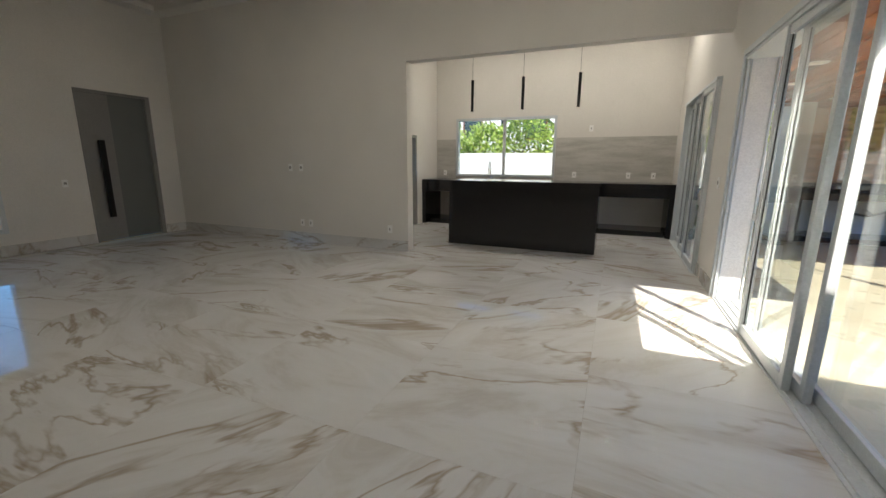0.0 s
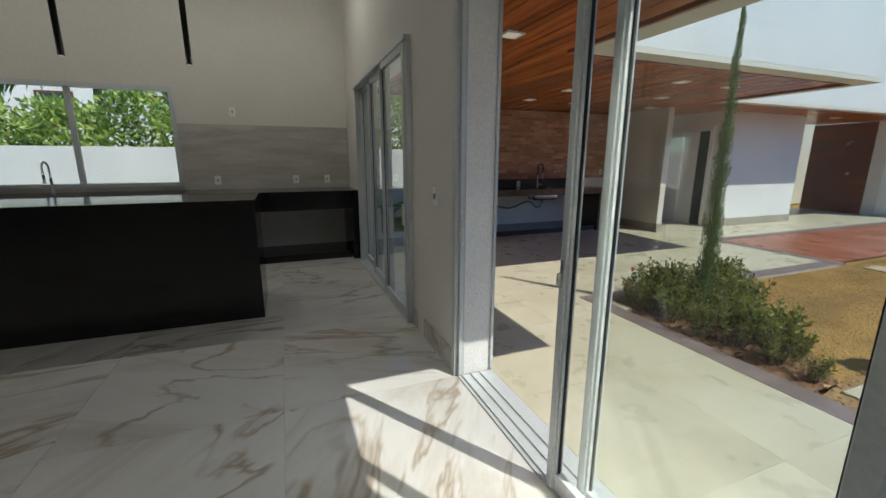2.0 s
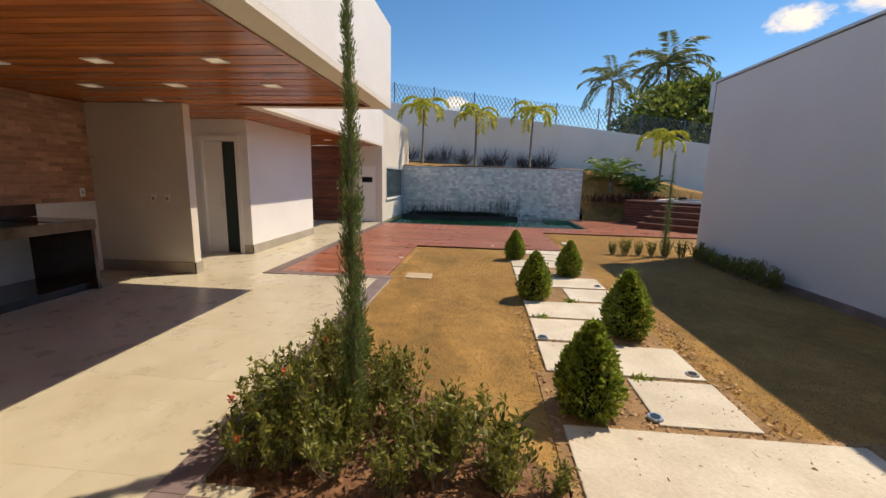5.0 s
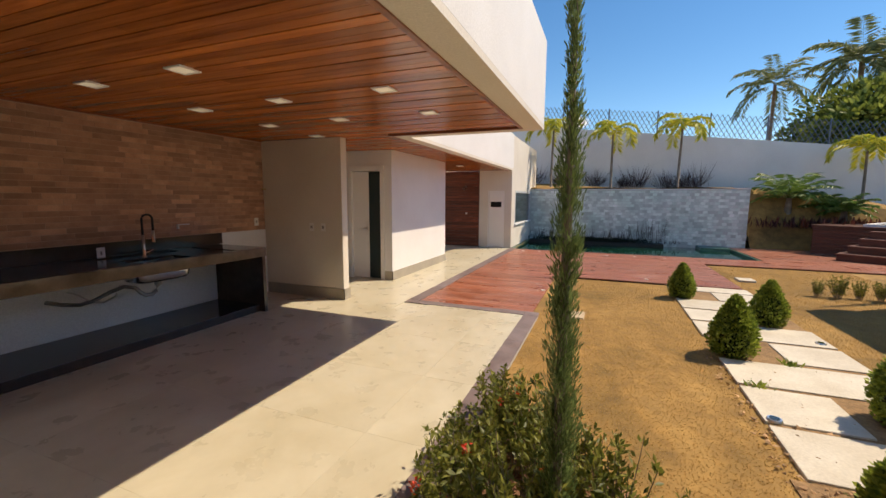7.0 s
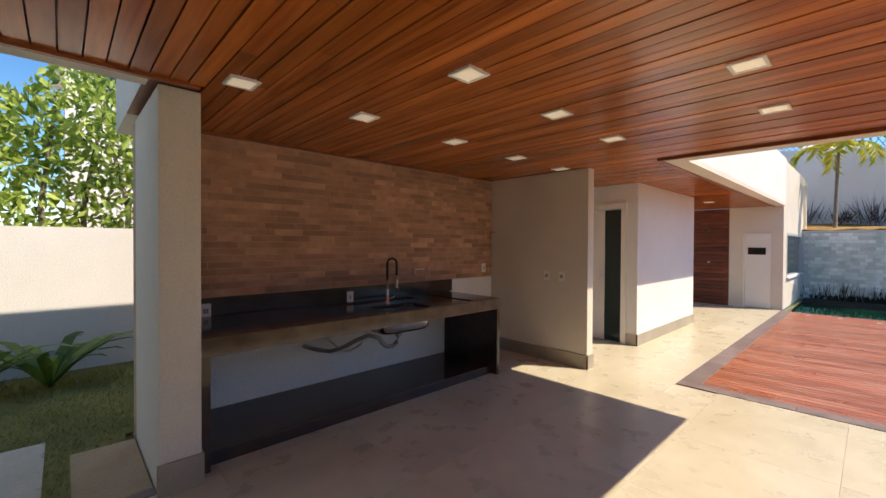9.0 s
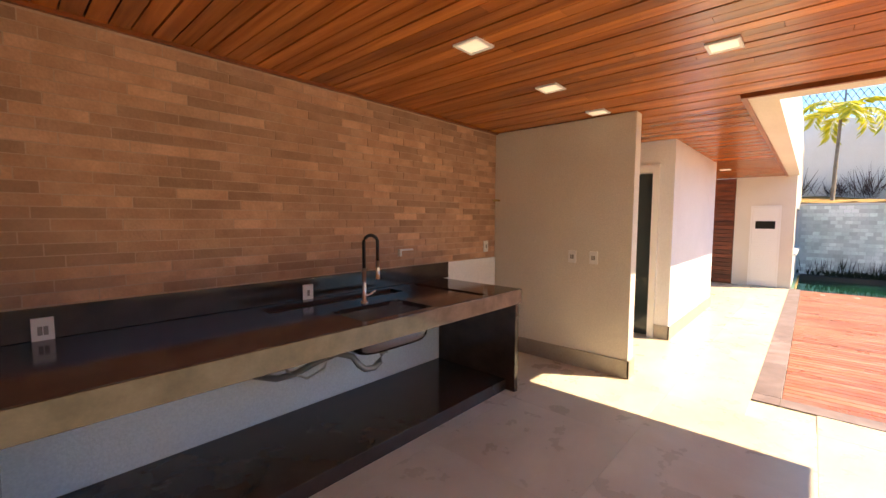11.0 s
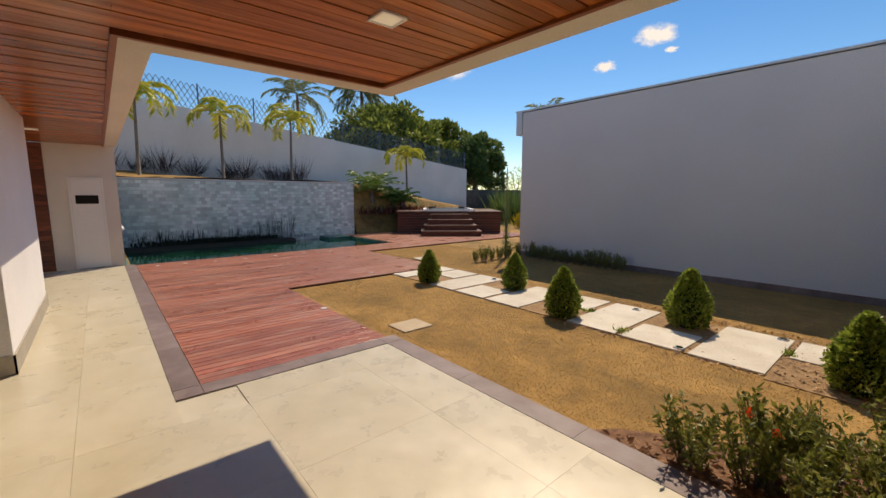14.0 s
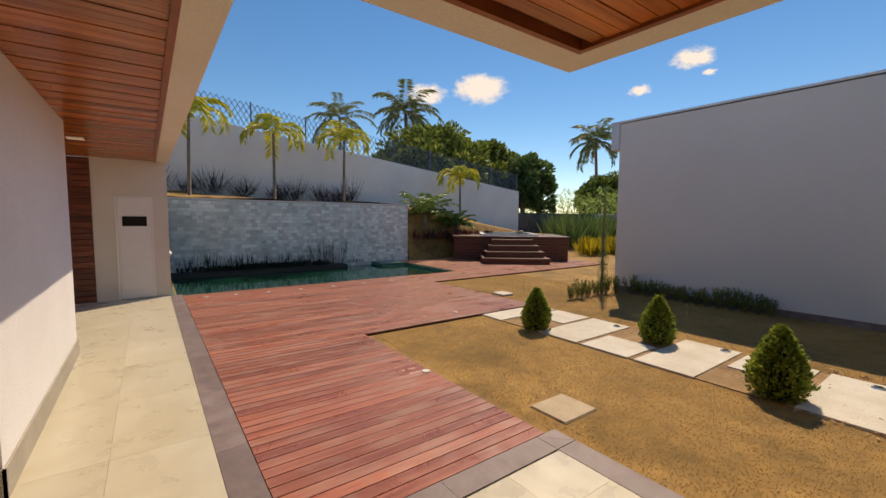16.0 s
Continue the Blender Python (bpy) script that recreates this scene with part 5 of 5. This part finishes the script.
# side garden behind the patio opening
for q in range(3):
    rng = np.random.default_rng(300 + q)
    n = 22
    a = rng.uniform(0, 6.28, n)
    lil = base("agapanthus", ((2.2, 2.8, 1.4)[q], 13.15, -0.02), "strap-leaved green lily by white wall", "plant", "lilies by wall")
    bm = bmesh.new()
    for t in a:
        L, w = rng.uniform(0.8, 1.3), 0.055
        pts = [(L * u * math.cos(t) * 0.8, L * u * math.sin(t) * 0.5, L * (1.15 * u - 0.75 * u * u)) for u in (0, 0.3, 0.6, 0.85, 1.0)]
        s = Vector((-math.sin(t), math.cos(t), 0))
        row = []
        for (px_, py_, pz_), ww in zip(pts, (0.02, w, w, 0.6 * w, 0.004)):
            c = Vector((px_, py_, pz_))
            row.append((bm.verts.new(c + s * ww), bm.verts.new(c - s * ww)))
        for (a0, a1), (b0, b1) in zip(row, row[1:]):
            bm.faces.new((a0, a1, b1, b0))
    part("leaves", bm, SAGOLEAF, lil)


def hedge(name, x0, x1, y0, y1, z0, z1, n, seed, label):
    rng = np.random.default_rng(seed)
    p = np.stack([rng.uniform(x0, x1, n), rng.uniform(y0, y1, n), rng.uniform(0, 1, n)], 1)
    top_ = z1 + 0.35 * np.sin(1.7 * p[:, 0]) + 0.25 * np.sin(4.3 * p[:, 0] + 1)
    p[:, 2] = z0 + (top_ - z0) * p[:, 2] ** 0.8
    p[:, 1] += 0.25 * np.sin(3 * p[:, 0] + 2.1 * p[:, 2])
    d = rng.normal(0, 0.8, (n, 3)) + [0, -0.5, 0.3]
    ob = base(name, ((x0 + x1) / 2, (y0 + y1) / 2, 0), label, "hedge")
    p -= np.array(ob.location)
    part("foliage", leaf_mesh("foliage", [leaves(p, d, 0.17, 0.075, rng)], HEDGELEAF), HEDGELEAF, ob)
    bm = bmesh.new()
    for q in range(int((x1 - x0) / 0.5)):
        cx = -(x1 - x0) / 2 + 0.5 * q + rng.uniform(0, 0.3)
        tube(bm, [(cx, 0, -0.05), (cx + rng.normal(0, 0.1), rng.normal(0, 0.1), z1 * 0.5), (cx + rng.normal(0, 0.2), 0, z1 * 0.9)], [0.05, 0.04, 0.015], 6)
    part("stem_cluster", bm, BARK, ob)["kind"] = "stuff"
    return ob


hedge("hedge", -0.5, 9.0, 14.4, 15.6, 1.2, 4.2, 15000, 330, "tall bright green hedge behind white garden wall")
hedge("hedge", -11.0, -0.6, 14.4, 15.6, 1.0, 2.9, 13000, 331, "sunlit green hedge behind white garden wall")
hedge("hedge", 12.0, 45.0, -19.0, -17.0, 0.3, 3.4, 16000, 332, "dense green planting beyond garden wall")
palm("coconut_palm", (-4.2, 17.0, 0), 3.6, 10, 2.4, 90, 0.6, 0.06, SAGOLEAF, 340, "arching palm behind garden wall", (20, 80), 0.12, 50)
struct("paving_side", boxes((WX1, 2.80, 10.14, 11.40, -0.1, 0.0)), STONE, "pale paving slabs in side garden", "paving slab")
solid("paving_slab", boxes((2.94, 3.335, 10.09, 11.01, -0.05, 0.0), bevel=0.005), surface("tan_slab", (0.50, 0.34, 0.20), (0.62, 0.45, 0.29), 2, 40, 0.8, 0.2), "tan sandstone slab beside pillar", "paving slab")


struct("edging_side", boxes((WX1, 3.05, 9.985, 10.075, -0.1, 0.004)), STONE, "pale stone threshold at side garden", "edging")
struct("edging_dark", boxes((3.06, 3.345, 9.985, 10.075, -0.1, 0.004)), PORPHYRY, "dark stone threshold beside pillar", "edging")
concrete_pole = solid("utility_pole", tube(bmesh.new(), [(0, 0, -0.04), (0, 0, 7.5)], [0.15, 0.11], 14), surface("pole_concrete", (0.42, 0.39, 0.35), (0.55, 0.52, 0.47), 2.0, 40, 0.9, 0.3, stretch=(3, 3, 0.6)), "weathered grey utility pole behind garden wall", "pole", smooth=True)
concrete_pole.location = (2.14, 14.25, 0)


def far_house(at, w, d, h, label, wall_mat, dark):
    ob = base("house", at, label, "house")
    part("wall", boxes((0, w, 0, d, 0, h)), wall_mat, ob)
    part("roof", boxes((-0.4, w + 0.4, -0.4, d + 0.4, h, h + 0.35)), wall_mat, ob)
    for q in range(3):
        win = part("window", boxes((0.8 + q * w / 3.2, 2.1 + q * w / 3.2, -0.08, -0.01, h - 2.3, h - 0.8)), dark, ob)
        part("pane", boxes((0.9 + q * w / 3.2, 2.0 + q * w / 3.2, -0.1, -0.085, h - 2.2, h - 0.9)), DARKGLASS, win)
    return ob


far_house((-14.0, 26.0, -0.04), 13.0, 8.0, 5.2, "pale neighbouring house behind hedge", PLASTER_OUT, SLATWOOD)
far_house((3.0, 24.0, -0.04), 11.0, 8.0, 8.6, "white neighbouring house with brown shutters", PLASTER_OUT, SLATWOOD)

# fence on the boundary wall
fence = base("fence", (22.95, 0, 0), "diamond wire mesh fence on boundary wall", "fence")
def wall_top(y):
    return 4.12 + 0.117 * y
for q in range(16):
    y = -8.5 + q * 2.0
    part("post", tube(bmesh.new(), [(0, y, wall_top(y)), (0, y, wall_top(y) + 1.0)], 0.028, 6), FENCEM, fence)
wire = bmesh.new()
FH, st_w = 0.95, 0.19
y = -8.6
while y < 21.5:
    for s in (1, -1):
        ya, yb = (y, y + FH * 0.6) if s > 0 else (y + FH * 0.6, y)
        tube(wire, [(0, ya, wall_top(ya)), (0, yb, wall_top(yb) + FH)], 0.013, 3, False)
    y += st_w
o = part("mesh", wire, FENCEM, fence)
o["kind"] = "stuff"
aer = solid("antenna", tube(bmesh.new(), [(0, 0, 4.5), (0, 0, 7.6)], 0.02, 6), DARKMETAL, "thin electric fence pole on wall", "pole")
aer.location = (22.9, 10.6, 0)
aer2 = copy_thing(aer, pose(22.9, 9.7, -0.5))
struct("fence_corner", boxes((22.85, 22.95, -16.0, -8.6, -0.1, 1.9)), surface("weathered_boards", (0.10, 0.09, 0.08), (0.17, 0.15, 0.13), 3, 30, 0.9, 0.4), "weathered grey fence at garden corner", "fence")

# clouds: thin sheets of vapour far off, with frayed edges, glowing in place of sunlight
CLOUDM = bpy.data.materials.new("cloud_vapour")
CLOUDM.use_nodes = True
cnt = CLOUDM.node_tree
cnt.nodes.remove(cnt.nodes["Principled BSDF"])
cuv = cnt.nodes.new("ShaderNodeTexCoord").outputs["Object"]
cgrad = cnt.nodes.new("ShaderNodeTexGradient")
cgrad.gradient_type = "SPHERICAL"
cnt.links.new(cuv, cgrad.inputs[0])
cwisp = noise_of(cnt, coords(cnt, (1.3, 1.3, 1.0)), 1.7, 8.0, 0.62, 0.3)
csum = cnt.nodes.new("ShaderNodeMath")
csum.operation = "MULTIPLY_ADD"
csum.inputs[1].default_value = 1.5
cnt.links.new(cwisp, csum.inputs[0])
cnt.links.new(cgrad.outputs["Fac"], csum.inputs[2])
csum2 = cnt.nodes.new("ShaderNodeMath")
csum2.operation = "MULTIPLY_ADD"
csum2.inputs[1].default_value, csum2.inputs[2].default_value = 2.2, -2.05
cnt.links.new(csum.outputs[0], csum2.inputs[0])
cfade = cnt.nodes.new("ShaderNodeMath")
cfade.operation = "MULTIPLY"
cfade.use_clamp = True
cnt.links.new(csum2.outputs[0], cfade.inputs[0])
cnt.links.new(ramp_of(cnt, cgrad.outputs["Fac"], [(0.02, (0, 0, 0)), (0.3, (1, 1, 1))]), cfade.inputs[1])
calpha = cfade.outputs[0]
cem = cnt.nodes.new("ShaderNodeEmission")
cem.inputs[0].default_value, cem.inputs[1].default_value = (0.95, 0.96, 1.0, 1), 0.85
cmx = cnt.nodes.new("ShaderNodeMixShader")
cnt.links.new(calpha, cmx.inputs[0])
cnt.links.new(cnt.nodes.new("ShaderNodeBsdfTransparent").outputs[0], cmx.inputs[1])
cnt.links.new(cem.outputs[0], cmx.inputs[2])
cnt.links.new(cmx.outputs[0], cnt.nodes["Material Output"].inputs["Surface"])
cl = bmesh.new()
ring_ = [cl.verts.new((math.cos(2 * math.pi * q / 24), 0, math.sin(2 * math.pi * q / 24))) for q in range(24)]
cl.faces.new(ring_)
CLOUD_MESH = mesh_of("cloud", cl, CLOUDM)
for x, y, z, k in ((304.0, -246.0, 125.0, 30.0), (329.0, -211.0, 116.0, 12.0), (186.0, -411.0, 153.0, 26.0), (177.0, -423.0, 140.0, 8.0), (214.0, -369.0, 122.0, 14.0), (414.0, -263.0, 146.0, 32.0), (419.0, -353.0, 168.0, 48.0), (429.0, 35.0, 75.0, 20.0)):
    ob = tagged(new("cloud", CLOUD_MESH), "small white fair-weather cloud", "cloud", "", "stuff")
    ob.matrix_world = Matrix.Translation((x, y, z)) @ Matrix.Rotation(math.atan2(y, x) - math.pi / 2, 4, "Z") @ Matrix.Diagonal((k * 1.0, 1, k * 0.5, 1))
    ob.visible_shadow = False


# grass blades and chips
def blades(name, n, x0, x1, y0, y1, z, mat_, seed, keep, h=0.035, label="short dry grass blades"):
    rng = np.random.default_rng(seed)
    p = np.stack([rng.uniform(x0, x1, n), rng.uniform(y0, y1, n), np.full(n, z)], 1)
    p = p[[keep(a, b) for a, b, _ in p]]
    n = len(p)
    d = np.stack([rng.normal(0, 1.0, n), rng.normal(0, 1.0, n), np.ones(n)], 1)
    d /= np.linalg.norm(d, axis=1)[:, None]
    s = np.stack([rng.normal(size=n), rng.normal(size=n), np.zeros(n)], 1)
    s *= 0.004 / (np.linalg.norm(s, axis=1)[:, None] + 1e-9)
    L = h * rng.uniform(0.5, 1.3, (n, 1))
    v = np.stack([p - s, p + s, p + d * L], 1).reshape(-1, 3)
    f = np.arange(3 * n).reshape(-1, 3)
    return tagged(new(name, raw_mesh(name, v, f, mat_)), label, "grass", "", "stuff")


def on_lawn(x, y):
    if x < 3.62 or y > 6.3 or (x > 11.42 and y > 3.0) or x > 14.6:
        return False
    if (2.9 < y < 4.32 and x < 5.3) or (2.95 < y < 4.27 and x < 11.42):
        return False
    if (x - 3.7) / 2.15 + (6.25 - y) / 1.85 < 1.0 and y > 4.3:
        return False
    return not (8.3 < x < 8.74 and 5.66 < y < 6.14)


blades("grass", 300000, 3.6, 14.6, 0.1, 6.3, -0.04, BLADES, 500, on_lawn, 0.011)
blades("grass", 30000, 0.2, 4.4, 10.08, 13.75, -0.014, BLADES_GREEN, 501, lambda x, y: y > 11.42 or (x > 2.8 and y < 10.09) or 2.8 < x < 2.94 or (x > 2.8 and y > 11.02), 0.05, "short green grass blades")
rng = np.random.default_rng(510)
cv, cf = [], []
n = 0
for _ in range(4200):
    x, y = rng.uniform(3.64, 7.4), rng.uniform(1.6, 4.4)
    if y < 2.7 and x > 4.6 or (2.95 < y < 4.27 and x > 5.3 and rng.uniform() < 0.8):
        continue
    c = np.array([x, y, -0.028])
    u = rng.normal(size=(4, 3)) * [0.014, 0.014, 0.006]
    cv.append(c + u + [0, 0, 0.006])
    cf.append(np.array([[0, 1, 2], [0, 2, 3], [0, 3, 1], [1, 3, 2]]) + n)
    n += 4
tagged(new("gravel", raw_mesh("gravel", np.concatenate(cv), np.concatenate(cf), CHIPS)), "loose tan wood chips round path", "gravel", "", "stuff")
for q, (x, y) in enumerate(((5.28, 3.5), (6.70, 4.1), (7.4, 3.66))):
    tuft_clump("weed", (x, y, -0.035), 34, 0.07, (0.035, 0.035), TOPIARY, 700 + q, "small green weed between path slabs", "weed", 0.02, "stuff", 0.8)
# fallen leaves in the shrub bed
fp = np.stack([rng.uniform(3.66, 5.9, 1600), rng.uniform(4.4, 6.28, 1600), np.full(1600, -0.024)], 1)
fp = fp[(fp[:, 0] - 3.6) / 2.2 + (6.3 - fp[:, 1]) / 2.0 < 1.02]
nf = len(fp)
fd = np.stack([rng.normal(size=nf), rng.normal(size=nf), 0.15 * rng.normal(size=nf) + 0.2], 1)
tagged(new("fallen_leaves", leaf_mesh("fallen_leaves", [leaves(fp, fd, 0.06, 0.025, rng)], leafy("dead_leaf", (0.16, 0.075, 0.04), (0.38, 0.22, 0.13), 0.9))), "dry brown fallen leaves on mulch", "leaf litter", "", "stuff")

# ---- pieces: tiles, boards, bricks ----
T = 1.2
ft = mesh_of("tile", boxes((-T / 2 + 0.0012, T / 2 - 0.0012, -T / 2 + 0.0012, T / 2 - 0.0012, -0.01, 0.0)), MARBLE)
for i in range(9):
    for j in range(12):
        x, y = WX0 - T / 2 - i * T + 0.02, 9.6 - j * T
        if (y > 6.3 and x < -4.0) or x < -8.0 or y < -3.0:
            continue
        o = part("tile", ft, MARBLE, floor_in)
        o.location = (x, y, 0)
pt = mesh_of("paving_tile", boxes((-0.4993, 0.4993, -0.4993, 0.4993, -0.03, 0.0)), PATIO)
for i in range(15):
    for j in range(11):
        x0, y0 = WX1 + i, 10.99 - j
        x1, y1 = x0 + 1.0, y0 - 1.0
        a0, a1, b1, b0 = x0, min(x1, 16.0), y0, y1
        if y0 <= 6.52:
            a1 = min(a1, 3.42)
        elif b0 < 6.5 and x0 >= 3.4:
            b0 = 6.5
        if x0 >= 8.1 or x1 > 8.11:
            if b1 > 8.42:
                b0 = max(b0, 8.42)
            else:
                a1 = min(a1, 8.1)
        if x0 < 3.29 and b1 > 9.985:
            b1 = 9.985
        b0 = max(b0, 1.05)
        if a1 - a0 < 0.03 or b1 - b0 < 0.03:
            continue
        if a1 - a0 > 0.999 and b1 - b0 > 0.999:
            o = part("paving_tile", pt, PATIO, patio)
            o.location = ((a0 + a1) / 2, (b0 + b1) / 2, 0)
        else:
            part("paving_tile", boxes((a0 + 0.0007, a1 - 0.0007, b0 + 0.0007, b1 - 0.0007, -0.03, 0.0)), PATIO, patio)


def boards(y0, y1, x0, x1, z=0.0):
    n = int(round((x1 - x0) / 0.103))
    w = (x1 - x0) / n
    me = mesh_of("board", boxes((-w / 2 + 0.004, w / 2 - 0.004, -(y1 - y0) / 2, (y1 - y0) / 2, -0.02, 0.0), bevel=0.0015), DECK)
    for q in range(n):
        o = part("board", me, DECK, deck)
        o.location = (x0 + w * (q + 0.5), (y0 + y1) / 2, z)


boards(6.40, 8.215, 8.305, 11.42)
boards(3.0, 5.62, 11.42, 15.88)
boards(5.623, 8.215, 11.42, 15.88)
boards(1.34, 2.997, 14.65, 15.88)
boards(-1.5, 1.337, 14.65, 19.3)
boards(-4.6, -1.503, 14.65, 16.5)


def strip(x0, x1, y0, y1, along_x, n):
    for q in range(n):
        if along_x:
            d = (x0 + (x1 - x0) * q / n + 0.001, x0 + (x1 - x0) * (q + 1) / n - 0.001, y0, y1)
        else:
            d = (x0, x1, y0 + (y1 - y0) * q / n + 0.001, y0 + (y1 - y0) * (q + 1) / n - 0.001)
        part("border_stone", boxes((*d, -0.04, 0.003)), PORPHYRY, edging)


strip(8.112, 8.298, 6.50, 8.22, False, 2)
strip(8.302, 16.0, 8.222, 8.418, True, 7)
strip(3.62, 8.108, 6.302, 6.498, True, 4)
strip(3.422, 3.618, 1.04, 6.298, False, 4)


def mitre(x0, x1, y0, y1, flip):
    """Two wedge stones that meet on a diagonal."""
    c = [(x0, y0), (x1, y0), (x1, y1), (x0, y1)]
    halves = ((0, 1, 2), (0, 2, 3)) if not flip else ((0, 1, 3), (1, 2, 3))
    for h in halves:
        bm = bmesh.new()
        m = [sum(c[k][d] for k in h) / 3 for d in (0, 1)]
        pts = [(m[0] + (c[k][0] - m[0]) * 0.985, m[1] + (c[k][1] - m[1]) * 0.985) for k in h]
        lo3 = [bm.verts.new((*p, -0.04)) for p in pts]
        hi3 = [bm.verts.new((*p, 0.003)) for p in pts]
        bm.faces.new(hi3)
        bm.faces.new(list(reversed(lo3)))
        for k in range(3):
            bm.faces.new((lo3[k], lo3[(k + 1) % 3], hi3[(k + 1) % 3], hi3[k]))
        part("border_stone", bm, PORPHYRY, edging)


mitre(8.112, 8.298, 8.222, 8.418, True)
mitre(8.112, 8.298, 6.302, 6.498, False)
mitre(3.422, 3.618, 6.302, 6.498, True)

# bricks
BL, BH = 0.292, 0.0575
bm1 = mesh_of("brick", boxes((-BL / 2, BL / 2, 0, 0.006, 0, BH)), BRICK)
bm2 = mesh_of("brick", boxes((-BL / 2, BL / 2, -0.0015, 0.006, 0, BH)), BRICK)
rest = bmesh.new()
rb = random.Random(9)
for r in range(23):
    z = 1.122 + r * 0.0635
    off = (0, 0.12, 0.05, 0.17, 0.09)[r % 5]
    x = 3.60 + off - 0.12
    while x < 7.84:
        a, b = max(x, 3.585), min(x + BL, 7.838)
        if b - a > 0.03:
            if b - a > BL - 0.001 and r < 22 and x < 7.6:
                o = part("brick", bm1 if rb.random() < 0.6 else bm2, BRICK, wall_brick)
                o.location = ((a + b) / 2, 10.9915, z)
            else:
                box(rest, a, b, 10.9915, 10.997, z, z + BH)
        x += BL + 0.006
o = part("brick_rest", rest, BRICK_FAR, wall_brick)
o["kind"] = "stuff"

# pool wall tiles
TW, TH = 0.146, 0.098
tm = [mesh_of("stone_tile", boxes((-0.012 - 0.004 * k, 0.004, -TW / 2, TW / 2, 0, TH)), PTILE) for k in range(3)]
rest = bmesh.new()
for r in range(20):
    z = -0.10 + r * 0.1055
    q = 0
    y = 0.79 + (0.1 if r % 2 else 0.0)
    while y + TW < 8.38:
        k = rb.randrange(3)
        if y < 3.2 and z > 0.0:
            o = part("stone_tile", tm[k], PTILE, pool_wall)
            o.location = (19.62, y + TW / 2, z)
        else:
            box(rest, 19.608 - 0.004 * k, 19.624, y, y + TW, z, z + TH)
        y += TW + 0.006
o = part("stone_tile_rest", rest, PTILE_FAR, pool_wall)
o["kind"] = "stuff"
